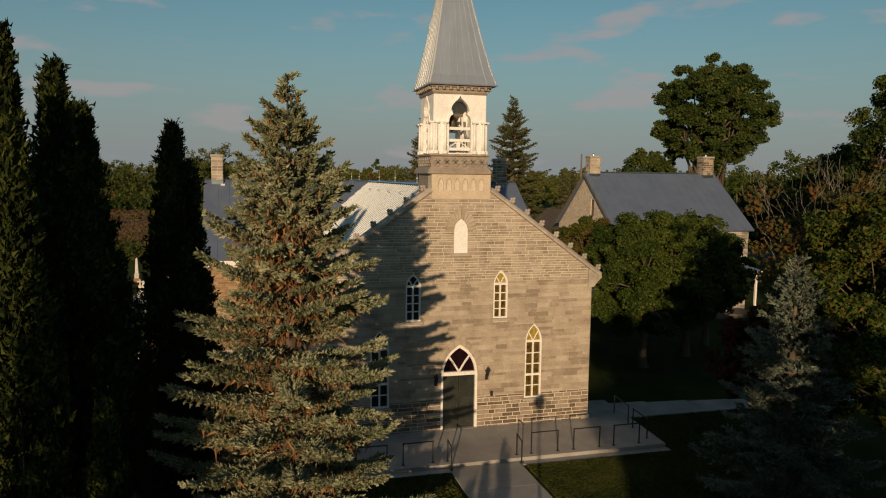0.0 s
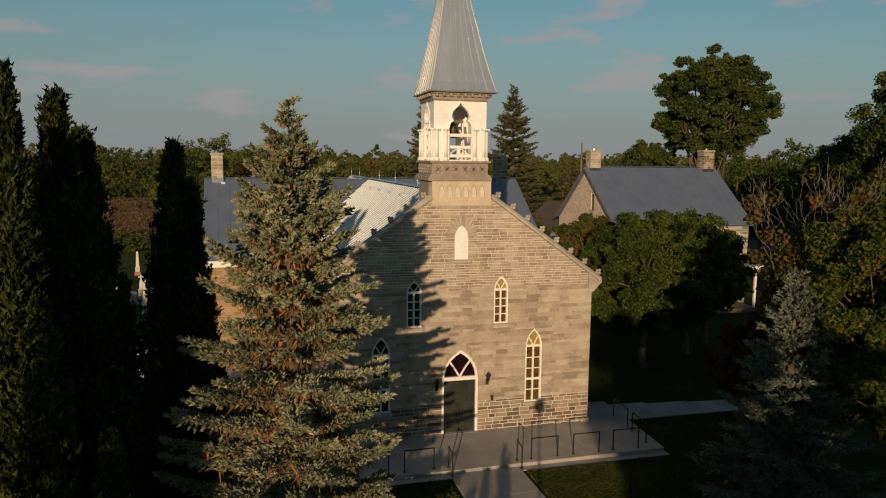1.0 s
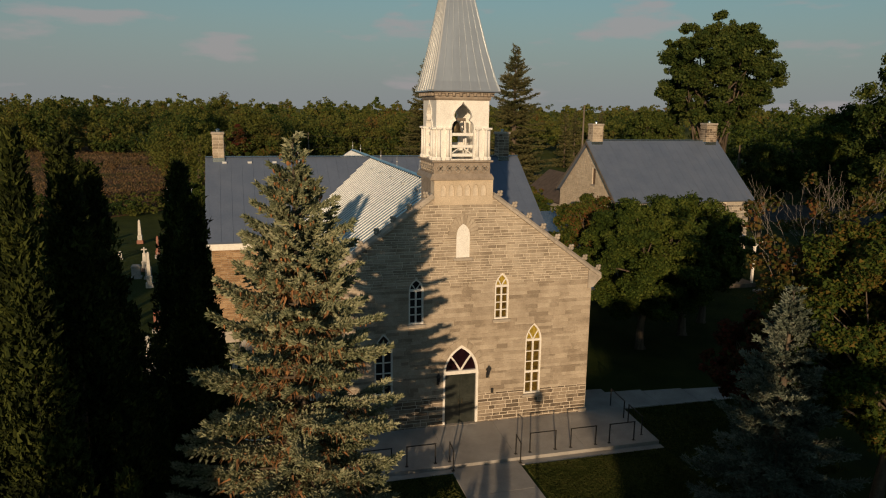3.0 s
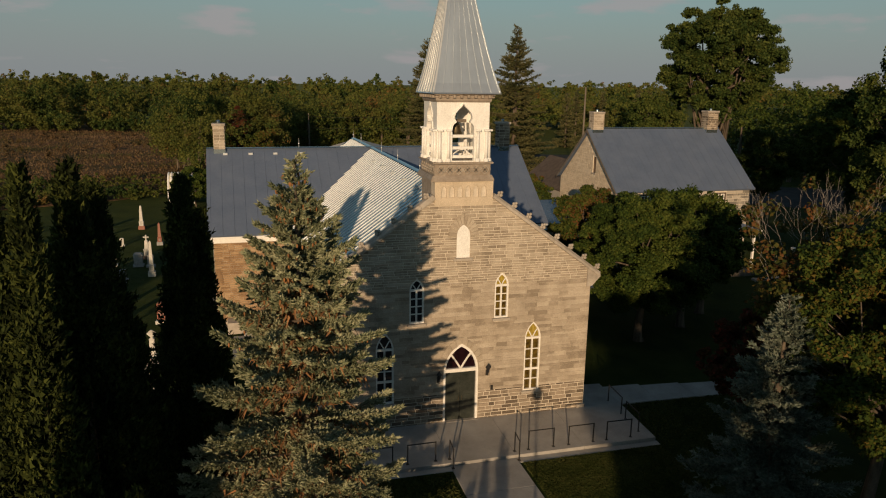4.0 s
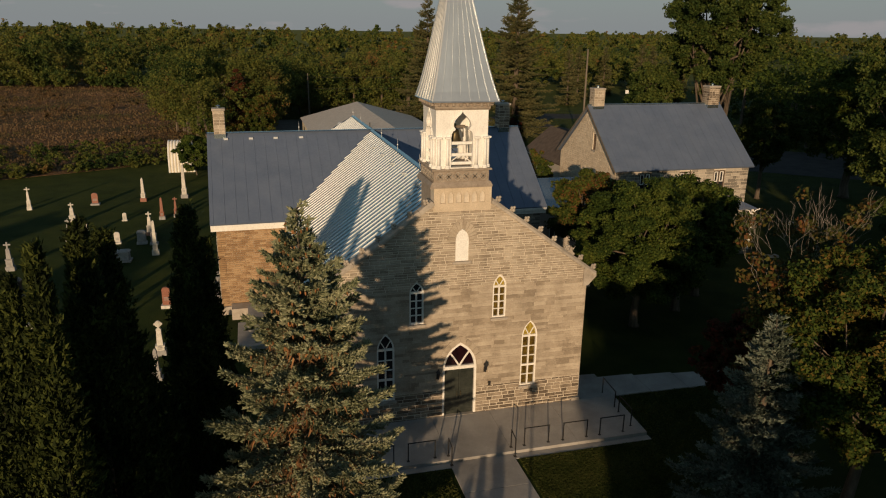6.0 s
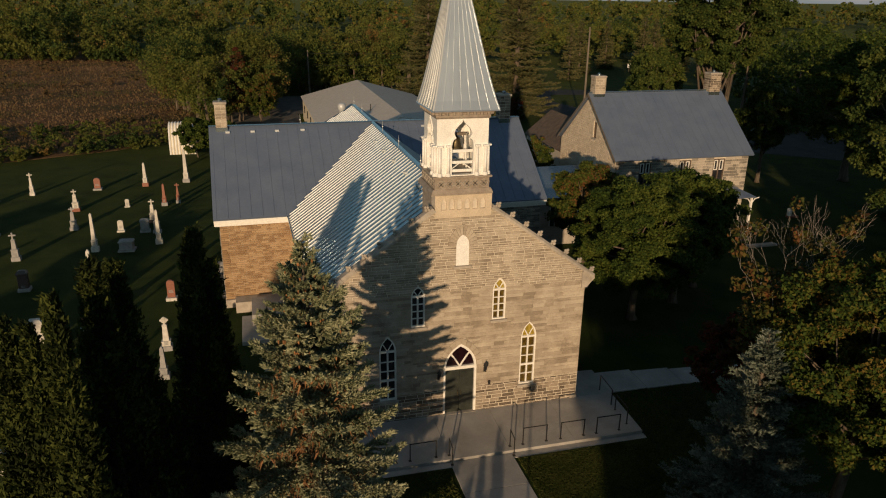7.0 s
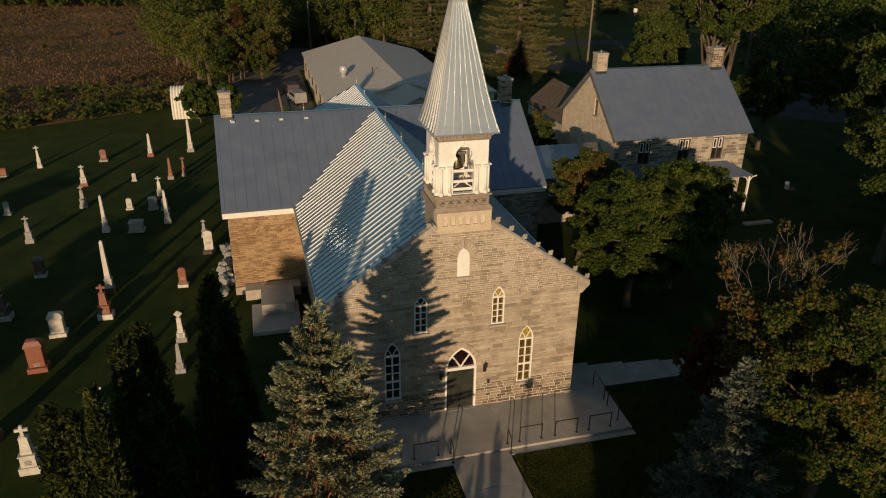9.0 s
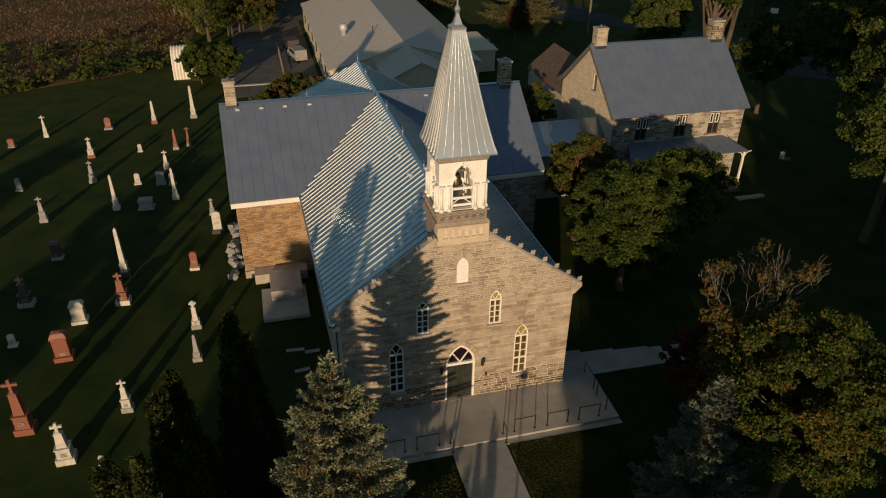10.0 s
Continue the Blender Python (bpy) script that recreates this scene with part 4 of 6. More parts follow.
# bell in its cradle
bell = thing("bell", "old bronze bell hanging inside the white belfry", "bell", (BX - 0.1, BY - 0.35, 14.1))
part("bell_body", lathe(bmesh.new(), [(0.36, 0.0), (0.33, 0.05), (0.25, 0.25), (0.21, 0.45), (0.19, 0.52), (0.1, 0.6), (0.03, 0.62)], (0, 0), 18), M_bell, bell, smooth=True)
bm = bmesh.new()
box(bm, -0.5, 0.5, -0.07, 0.07, 0.62, 0.76, 0.02)
part("yoke", bm, M_wood, bell)
bm = bmesh.new()
tube(bm, [(0.42, 0.02, 0.2), (0.42, 0.02, 0.62)], [0.03, 0.03], 6)
part("wheel_arm", bm, M_iron, bell)
part("clapper", lathe(bmesh.new(), [(0.02, 0.1), (0.02, 0.02), (0.06, -0.02), (0.03, -0.08)], (0, 0), 8), M_iron, bell)
for s in (-1, 1):
    bm = bmesh.new()
    tube(bm, [(s * 0.5, -0.25, -0.9), (s * 0.47, 0, 0.64)], [0.045, 0.045], 5)
    tube(bm, [(s * 0.5, 0.25, -0.9), (s * 0.47, 0, 0.64)], [0.045, 0.045], 5)
    part("cradle_leg", bm, M_white, bell)

# eaves cornice with brackets
bm = bmesh.new()
pyramid(bm, [(1.28, 1.28, 15.66), (1.32, 1.32, 15.74), (1.32, 1.32, 15.84), (1.36, 1.36, 15.86), (1.36, 1.36, 15.94), (1.43, 1.48, 15.98), (1.43, 1.48, 16.06)], BX, BY)
part("eaves_cornice", bm, M_cornice, belfry, "brown tin eaves cornice")
for side in "swen":
    put = face_put(side)
    for i in range(8):
        u = -1.16 + 2.32 * i / 7
        bm = bmesh.new()
        a, b = put(u - 0.06, 0, -0.25), put(u + 0.06, 0, -0.1)
        box(bm, min(a[0], b[0]), max(a[0], b[0]), min(a[1], b[1]), max(a[1], b[1]), 15.84, 15.99, 0.02)
        part("bracket", bm, M_cornice, belfry)

SP = [(1.5, 16.04), (1.46, 16.1), (1.34, 16.5), (1.2, 17.1), (1.03, 17.9), (0.85, 18.85), (0.63, 20.05), (0.43, 21.1), (0.27, 21.95)]
sx_ = lambda z: BX + 0.04 - 0.024 * (z - 16)
bm = bmesh.new()
rings = [[bm.verts.new((sx_(z) + a * 1.085 * i, BY + a * 1.12 * j, z)) for i, j in ((-1, -1), (1, -1), (1, 1), (-1, 1))] for a, z in SP]
for r, q in zip(rings, rings[1:]):
    for k in range(4):
        bm.faces.new((r[k], r[(k + 1) % 4], q[(k + 1) % 4], q[k]))
bm.faces.new(rings[0][::-1])
bm.faces.new(rings[-1])
spire = part("spire", bm, M_spire, church, "silver tin spire with standing seams")


def spire_seam(side, k):
    f = {"s": lambda u, a: (u * 1.085, BY - a * 1.12), "n": lambda u, a: (-u * 1.085, BY + a * 1.12), "w": lambda u, a: (-a * 1.085, BY - u * 1.12), "e": lambda u, a: (a * 1.085, BY + u * 1.12)}[side]
    pts = [(sx_(z) + f(a * k, a)[0], f(a * k, a)[1], z) for a, z in SP[1:]]
    bm = bmesh.new()
    w = 0.06 if side == "w" else 0.02 if abs(k) < 0.99 else 0.035
    tube(bm, pts, [w] * len(pts), 4)
    part("seam", bm, M_rib if side == "w" else M_spire, spire)


for side in "swen":
    for k in (-0.72, -0.43, -0.14, 0.14, 0.43, 0.72):
        spire_seam(side, k)
    spire_seam(side, 1.0)
bm = bmesh.new()
pyramid(bm, [(0.36, 0.36, 21.9), (0.36, 0.36, 22.0), (0.2, 0.2, 22.12), (0.1, 0.1, 22.45), (0.07, 0.07, 22.6)], BX - 0.11, BY)
part("spire_cap", bm, M_spire, spire, "flared tin cap")
bm = bmesh.new()
lathe(bm, [(0.06, 22.55), (0.12, 22.66), (0.15, 22.78), (0.1, 22.9), (0.05, 22.98), (0.04, 23.6)], (BX - 0.11, BY), 10)
tube(bm, [(BX - 0.41, BY, 23.35), (BX + 0.19, BY, 23.35)], [0.035, 0.035], 6)
part("finial", bm, M_spire, spire)
# roof cheek behind the tower
bm = bmesh.new()
box(bm, -1.42, 1.42, 0.62, 2.55, 10.2, 12.04)
part("tower_cheek", bm, M_cornice, church)


# ---- trees ----
def tree_leaves(rng, clumps, per, size, flat=0.8):
    """Leaves filling small clumps (rows of x, y, z, radius)."""
    c = np.repeat(np.asarray(clumps, float), per, axis=0)
    n = len(c)
    d = any_dirs(rng, n)
    r = c[:, 3:4] * rng.uniform(0.12, 1.0, (n, 1)) ** 0.5
    p = c[:, :3] + d * r * np.array([1, 1, flat])
    nor = unit(d * 0.5 + any_dirs(rng, n) * 0.9 + np.array([0, 0, 0.55]))
    u = side_of(nor, rng)
    v = np.cross(nor, u)
    s = size * rng.uniform(0.65, 1.3, (n, 1))
    return p, u * s, v * s * 0.75


def crown_clumps(rng, n, lobes, cr, flat=0.6):
    """Clump centres in a unit ball: many small boughs in loose layers over an uneven shell, with a filling inside."""
    k = np.arange(lobes) + 0.5
    zz = 1 - 2 * k / lobes
    an = k * 2.39996 + rng.normal(size=lobes) * 0.3
    rr = np.sqrt(np.maximum(0, 1 - zz * zz))
    L = np.stack((rr * np.cos(an), rr * np.sin(an), zz), 1) * rng.uniform(0.6, 0.9, (lobes, 1))
    R = rng.uniform(0.5, 1.05, lobes) * 1.6 / math.sqrt(lobes)
    i = rng.integers(0, lobes, n)
    d = any_dirs(rng, n)
    d[:, 2] = np.where(rng.random(n) < 0.6, np.abs(d[:, 2]), d[:, 2])
    q = L[i] + d * (R[i] * rng.uniform(0.1, 1.25, n) ** 0.5)[:, None] * np.array([1.1, 1.1, flat])
    inner = rng.random(n) < 0.2
    q[inner] = any_dirs(rng, int(inner.sum())) * rng.uniform(0.2, 0.8, (int(inner.sum()), 1))
    far = np.linalg.norm(q, axis=1, keepdims=True)
    q = np.where(far > 1.06, q / far * 1.06, q)
    return np.concatenate((q, rng.uniform(*cr, (n, 1))), 1)


def leafy_tree(name, label, at, height, radius, crown_low, leaf, size=0.17, clumps=160, per=130, seed=1, bark=None, trunk_r=0.28, stems=1, squash=1.0, category="tree", group="", cr=(0.085, 0.15), lobes=34, three=True, pear=0.25):
    """A broad-leaved tree: tapered trunk or stems, limbs, and a crown of many leaves in rounded boughs."""
    rng = np.random.default_rng(seed)
    t = thing(name, label, category, (at[0], at[1], GZ), 0, group=group)
    zc, zr_ = (crown_low + height) / 2, (height - crown_low) / 2
    cl = crown_clumps(rng, clumps, lobes, cr)
    wide = 1 - pear * np.maximum(0, cl[:, 2:3]) ** 2
    cl = np.concatenate((cl[:, :2] * wide * radius * np.array([1, squash]), zc + cl[:, 2:3] * zr_ * 0.97, cl[:, 3:4] * radius), 1)
    for s in range(stems):
        a0 = 2 * math.pi * s / max(1, stems) + 0.5
        off = 0.0 if stems == 1 else 0.9 * trunk_r
        bx, by = math.cos(a0) * off, math.sin(a0) * off
        lean = 0.0 if stems == 1 else 0.07
        top = (bx + math.cos(a0) * lean * height + rng.normal() * 0.1, by + math.sin(a0) * lean * height + rng.normal() * 0.1, crown_low + zr_ * 1.1)
        pts = [(bx * (1 - k) + top[0] * k + rng.normal() * 0.04, by * (1 - k) + top[1] * k + rng.normal() * 0.04, top[2] * k - 0.05) for k in (0, 0.04, 0.15, 0.35, 0.55, 0.75, 1.0)]
        rad = [trunk_r * f / (1 if stems == 1 else 1.4) for f in (1.5, 1.12, 0.95, 0.82, 0.62, 0.4, 0.14)]
        part("trunk", tube(bmesh.new(), pts, rad, 9), bark or M_bark, t, smooth=True)
        bm = bmesh.new()
        for i in rng.choice(len(cl), min(len(cl), 26 if stems == 1 else 12), replace=False):
            e = Vector(cl[i, :3]) * 0.92
            e.z = cl[i, 2]
            k = rng.uniform(0.35, 0.85)
            st = Vector((bx * (1 - k) + top[0] * k, by * (1 - k) + top[1] * k, top[2] * k))
            if st.z > e.z:
                st.z = max(crown_low * 0.75, e.z - 0.6)
            mid = st.lerp(e, 0.5) + Vector((rng.normal() * 0.2, rng.normal() * 0.2, 0.25))
            tube(bm, [st, mid, e], [trunk_r * 0.32, trunk_r * 0.2, trunk_r * 0.05], 5)
        part("branchwork", bm, bark or M_bark, t, smooth=True)
    p, u, v = tree_leaves(rng, cl, per, size)
    quads("crown", p, u, v, leaf, t, three=three)
    return t


def bare_tree(name, label, at, height, seed, leaf, lean=0.0):
    """A thin tree: forking pale limbs ending in bare twigs, leaves on the lower limbs."""
    rng = np.random.default_rng(seed)
    t = thing(name, label, "tree", (at[0], at[1], GZ))
    ends = []
    bm = bmesh.new()

    def grow(p, d, length, r, level):
        q = p + d * length
        tube(bm, [p, p.lerp(q, 0.5) + Vector(rng.normal(size=3) * length * 0.12), q], [r, r * 0.8, r * 0.6], 5 if level < 2 else 3, cap=False)
        if level > 1:
            ends.append((q, length))
        if level == 6:
            return
        for _ in range(3 if level < 2 else 2 if level < 5 or rng.random() < 0.5 else 1):
            nd = (d + Vector(rng.normal(size=3) * 0.34) + Vector((0, 0, 0.22))).normalized()
            grow(q, nd, length * rng.uniform(0.62, 0.84), max(0.0045, r * 0.66), level + 1)

    part("trunk", tube(bmesh.new(), [(0, 0, -0.05), (0.05 + lean * 0.4, 0, height * 0.18), (lean, 0.05, height * 0.42)], [0.15, 0.11, 0.085], 8), M_bark, t, smooth=True)
    for k in range(2):
        a = k * 3.1 + rng.uniform(0, 1)
        grow(Vector((lean, 0.05, height * 0.41)), Vector((math.cos(a) * 0.22, math.sin(a) * 0.22, 1)).normalized(), height * 0.15, 0.021, 1)
    part("branchwork", bm, M_bark_pale, t)
    cl = np.array([(*q, rng.uniform(0.3, 0.55)) for q, _ in ends if q.z < height * rng.uniform(0.66, 0.92) and rng.random() < 0.24])
    low = [(lean * 0.7 + rng.normal() * 0.75, rng.normal() * 0.75, rng.uniform(0.2, 0.72) * height, rng.uniform(0.35, 0.65)) for _ in range(120)]
    p, u, v = tree_leaves(rng, np.concatenate((cl, np.array(low))), 60, 0.1)
    quads("crown", p, u, v, leaf, t)
    return t


def spruce(name, label, at, height, radius, seed, needles, dense=1.0, cones=True, blade=0.03, droop=0.28, gap=0.36, low=0.6, inner=True, power=0.82, category="tree", twig_len=0.36, shoot=0.15, full=0.0):
    """Boughs set up the trunk, dipping and turning up at their tips, each with side twigs full of pointed needle shoots; dry twigs hang inside and cones near the top."""
    rng = np.random.default_rng(seed)
    t = thing(name, label, category, (at[0], at[1], GZ))
    part("trunk", tube(bmesh.new(), [(0, 0, -0.05), (0.02, 0, height * 0.3), (0, 0.02, height * 0.7), (0, 0, height * 0.99)], [radius * 0.085, radius * 0.065, radius * 0.03, 0.012], 8), M_bark, t, smooth=True)
    sc = twig_len / 0.36
    up = np.array([0, 0, 1.0])
    C, U, V, DC, DU, DV, cone_at = [], [], [], [], [], [], []
    bm = bmesh.new()
    z = low
    while z < height - 0.1 * sc:
        f = (height - z) / height
        R = radius * (1 - (1 - f) ** full if full else min(1.0, 1.16 * f ** power))
        n = int(4.5 + 3.5 * f + rng.uniform(0, 1))
        a0 = rng.uniform(0, 6.28)
        for i in range(n):
            a = a0 + 6.283 * i / n + rng.normal() * 0.2
            L = max(0.22 * sc, R * (rng.uniform(0.72, 1.12) if rng.random() < 0.8 else rng.uniform(0.4, 0.7)))
            h = z + rng.uniform(-0.8, 0.8) * gap
            out, side = np.array([math.cos(a), math.sin(a), 0]), np.array([-math.sin(a), math.cos(a), 0])
            rise = 0.75 * (1 - f) ** 2.2 - droop * f ** 0.6 + rng.normal() * 0.08
            curl = 0.26 * f + 0.05

            def on(q):
                q = np.asarray(q, float)[..., None]
                return out * L * q + up * (h + L * (rise * q + curl * q * q))
            tube(bm, [tuple(on(0)), tuple(on(0.5)), tuple(on(0.97))], [0.022 + 0.012 * L, 0.015 * sc, 0.006 * sc], 4, cap=False)
            q = np.repeat(np.arange(0.14, 1.0, 0.085 * sc / L / dense), 2)
            sg = np.where(np.arange(len(q)) % 2 == 0, -1.0, 1.0)[:, None]
            m = len(q)
            bl = twig_len * (1.75 * (1 - q) ** 0.75 * min(1.0, L / (1.5 * sc)) + 0.28) * rng.uniform(0.7, 1.2, m)
            d = unit(out * rng.uniform(0.6, 1.1, (m, 1)) + side * sg * rng.uniform(0.5, 1.0, (m, 1)) + up * (rng.normal(size=(m, 1)) * 0.13 + 0.3 * (1 - f) - 0.1 * f))
            k = (bl / (0.055 * sc) * dense).astype(int) + 1
            j = np.repeat(np.arange(m), k)
            fr = rng.uniform(0.05, 1.0, len(j))
            p = on(q[j]) + d[j] * (bl[j] * fr)[:, None] - up * (0.22 * bl[j] * fr * fr)[:, None]
            dry = inner & (f > 0.34) & (q[j] < 0.36) & (rng.random(len(j)) < 0.7)
            sd = unit(d[j] * 0.85 + any_dirs(rng, len(j)) * 0.6 + up * 0.3)
            ln = shoot * rng.uniform(0.65, 1.25, (len(j), 1)) * sc
            for turn in range(2):
                v = side_of(sd, rng) * blade * rng.uniform(0.8, 1.25, (len(j), 1))
                C.append((p + sd * ln * 0.5)[~dry]); U.append((-sd * ln * 0.62)[~dry]); V.append(v[~dry])
            if inner and f > 0.22:
                w = int(L * 14 * dense)
                e = rng.uniform(0.08, 0.68, w)
                pp = on(e) + side * (rng.normal(size=(w, 1)) * twig_len * 0.7)
                dd = unit(any_dirs(rng, w) * 0.7 - up * 0.8 + out * 0.25)
                dl = rng.uniform(0.1, 0.26, (w, 1))
                DC.append(pp + dd * dl); DU.append(-dd * dl); DV.append(side_of(dd, rng) * 0.03)
            if cones and 0.05 < f < 0.5:
                for _ in range(rng.integers(0, 6)):
                    cone_at.append(on(rng.uniform(0.55, 0.95)) + side * rng.normal() * 0.2 - up * 0.12)
        z += gap * (0.5 + 0.5 * f)
    part("branchwork", bm, M_bark, t)
    quads("foliage", np.concatenate(C), np.concatenate(U), np.concatenate(V), needles, t, three=True)
    if inner:
        quads("dry_foliage", np.concatenate(DC), np.concatenate(DU), np.concatenate(DV), L_spruce_in, t, "brown dry inner twigs", three=True)
    if cone_at:
        bm = bmesh.new()
        for p in cone_at:
            p = Vector(p)
            tube(bm, [p + Vector((0, 0, 0.05)), p, p - Vector((0, 0, 0.07))], [0.02, 0.036, 0.014], 5)
        tagged(part("hanging_cone", bm, L_cone, t, "hanging orange-brown cones"), kind="stuff")
    return t


def cedar(name, label, at, height, radius, seed, tips=3, n=42000, leaf=None, side=()):
    """A narrow flame-shaped column of upright feathery sprays, with several pointed tips."""
    rng = np.random.default_rng(seed)
    t = thing(name, label, "tree", (at[0], at[1], GZ), group="columnar cedars")
    part("trunk", tube(bmesh.new(), [(0, 0, -0.05), (0, 0, height * 0.9)], [0.07 * radius + 0.05, 0.03], 8), M_bark, t, smooth=True)
    cols = [(0, 0, height, radius)] + list(side)
    for i in range(tips - 1):
        a = rng.uniform(0, 6.28)
        cols.append((math.cos(a) * radius * 0.5, math.sin(a) * radius * 0.5, height * rng.uniform(0.72, 0.93), radius * rng.uniform(0.5, 0.7)))
    C, U, V = [], [], []
    up = np.array([0, 0, 1.0])
    for k, (cx, cy, H, R) in enumerate(cols):
        per = 26
        m = int(n * (R * H) / sum(c[2] * c[3] for c in cols) / per)
        zz = H * rng.uniform(0.02, 0.985, m)
        f = zz / H
        prof = np.minimum(1.0, 0.72 + 0.9 * f) * np.minimum(1.0, 1.5 * (1 - f) ** 0.98 + 0.01)
        a = rng.uniform(0, 6.283, m)
        lump = 1 + 0.10 * np.sin(a * 3 + zz * 0.9 + k) + 0.09 * np.sin(a * 5 - zz * 2.1 + seed)
        rr = R * prof * lump * rng.uniform(0.3, 1.05, m) ** 0.45
        p = np.stack((cx + np.cos(a) * rr, cy + np.sin(a) * rr, zz), 1)
        o = np.stack((np.cos(a), np.sin(a), np.zeros(m)), 1)
        ax = unit(o * rng.uniform(0.2, 0.75, (m, 1)) + up * 0.9 + any_dirs(rng, m) * 0.3)
        w = rng.uniform(0.2, 0.42, (m, 1)) * (0.55 + 0.3 * min(R, 1.5))
        p, ax, w = np.repeat(p, per, axis=0), np.repeat(ax, per, axis=0), np.repeat(w, per, axis=0)
        e = rng.uniform(-0.5, 1, (len(p), 1))
        p = p + ax * w * e + any_dirs(rng, len(p)) * w * 0.5 * (1 - 0.6 * np.maximum(0, e))
        d = unit(ax + any_dirs(rng, len(p)) * 0.6)
        s = rng.uniform(0.045, 0.1, (len(p), 1))
        C.append(p); U.append(-d * s * 1.15); V.append(side_of(d, rng) * s * 0.5)
    quads("foliage", np.concatenate(C), np.concatenate(U), np.concatenate(V), leaf or L_cedar, t, three=True)
    return t


spruce("blue_spruce", "tall blue-green spruce with orange cones before the church", (-8.45, -12.4), 14.95, 3.7, 5, L_spruce, dense=1.7, full=2.05, gap=0.43, blade=0.029, twig_len=0.36, droop=0.3, shoot=0.125)
spruce("blue_spruce", "shaded blue spruce on the dark lawn", (8.7, -11.5), 9.65, 3.3, 8, L_spruce_shaded, cones=False, gap=0.38, dense=1.1, blade=0.034, droop=0.25, inner=False)
for i, (x, y, h, r, tips, n, side) in enumerate((
        (-13.75, -10.9, 14.2, 1.85, 2, 86000, ((0.5, 0.9, 9.6, 1.3), (0.6, -1.0, 8.2, 1.3))),
        (-11.8, -7.6, 14.0, 1.6, 2, 70000, ((0.55, 0.1, 12.9, 0.95),)),
        (-14.1, -15.7, 15.25, 0.95, 1, 70000, ((-0.6, 0.1, 14.6, 0.8),)),
        (-13.85, -12.9, 15.0, 1.45, 1, 76000, ((0.5, 0.5, 12.0, 1.3),)),
        (-15.25, -15.4, 14.6, 1.25, 2, 60000, ()),
        (-16.3, -11.5, 11.2, 1.2, 2, 36000, ()),
        (-12.6, -15.0, 7.2, 1.1, 3, 22000, ()),
        # this one is out of view, added to shade the cedars north of it
        (-18.9, -30.0, 15.4, 1.2, 1, 24000, ()))):
    cedar("cedar", "tall dark columnar cedar beside the graveyard", (x, y), h, r, 20 + i, tips, n, None, side)
leafy_tree("maple_tree", "round green maple beside the church", (15.4, 9.2), 11.0, 4.6, 1.3, L_maple, 0.085, 1700, 80, 31, lobes=110, cr=(0.06, 0.11), pear=0.2)
leafy_tree("maple_tree", "dark green maple close behind the round maple", (19.9, 11.2), 10.6, 3.5, 1.8, L_maple, 0.11, 620, 70, 131, lobes=60, pear=0.15)
leafy_tree("maple_tree", "dark green maple before the porch of the house", (23.2, 13.6), 9.4, 3.3, 1.6, L_maple, 0.11, 520, 70, 132, lobes=60, pear=0.15)
leafy_tree("maple_tree", "small maple turning orange behind the round maple", (15.3, 17.2), 9.8, 3.4, 3.0, L_turning, 0.11, 520, 70, 32, lobes=60)
leafy_tree("maple_tree", "broad maple turning yellow on the shaded lawn", (13.4, -11.8), 12.9, 4.7, 3.0, L_yellow, 0.08, 2000, 76, 33, lobes=120, cr=(0.055, 0.1), trunk_r=0.26, pear=0.2)
bare_tree("maple_tree", "thin half-bare maple with pale twigs and orange leaves", (12.0, -8.4), 15.0, 34, L_orange, -0.2)
bare_tree("maple_tree", "thin half-bare maple with pale twigs and rust leaves", (13.9, -7.8), 14.6, 47, L_orange, 0.2)
leafy_tree("maple_tree", "dark red young maple in the shade", (13.4, -4.0), 6.6, 2.2, 1.2, L_red, 0.1, 260, 60, 35, trunk_r=0.12, lobes=40)
leafy_tree("maple_tree", "tall dark green maple at the lane", (39.4, 10.8), 23.8, 5.4, 4.0, L_tall, 0.13, 900, 80, 36, trunk_r=0.4, lobes=80)
leafy_tree("maple_tree", "very tall green maple with several stems behind the house", (43.8, 43.0), 27.8, 7.6, 11.8, L_tall, 0.15, 1500, 80, 37, trunk_r=0.6, stems=4, lobes=110, cr=(0.05, 0.1), pear=0.2)
leafy_tree("maple_tree", "green maple under the very tall maple behind the house", (50.5, 41.5), 12.5, 4.4, 3.5, L_tall, 0.14, 420, 70, 61, trunk_r=0.25, lobes=50)
leafy_tree("maple_tree", "green maple beside the stems of the very tall maple", (38.2, 47.5), 17.0, 4.2, 6.0, L_tall, 0.14, 420, 70, 62, trunk_r=0.25, lobes=50)
leafy_tree("maple_tree", "large dark maple behind the house", (62, 40), 18.0, 7.6, 3.0, L_maple, 0.18, 600, 70, 38, trunk_r=0.5, lobes=60)
leafy_tree("maple_tree", "large dark maple beyond the lane", (78, 44), 14.0, 6.0, 2.0, L_maple, 0.2, 420, 70, 39, trunk_r=0.45, lobes=50)
spruce("fir_tree", "tall sparse brown-green fir behind the church", (37.3, 92.5), 26.5, 7.8, 41, L_fir, dense=0.95, cones=False, blade=0.075, gap=0.95, low=2.0, droop=0.3, twig_len=0.9, inner=False, power=0.82)
spruce("fir_tree", "tall sparse brown-green fir behind the spire", (25.2, 110.4), 25.0, 6.8, 42, L_fir, dense=0.9, cones=False, blade=0.075, gap=0.95, low=2.0, droop=0.3, twig_len=0.9, inner=False, power=0.82)

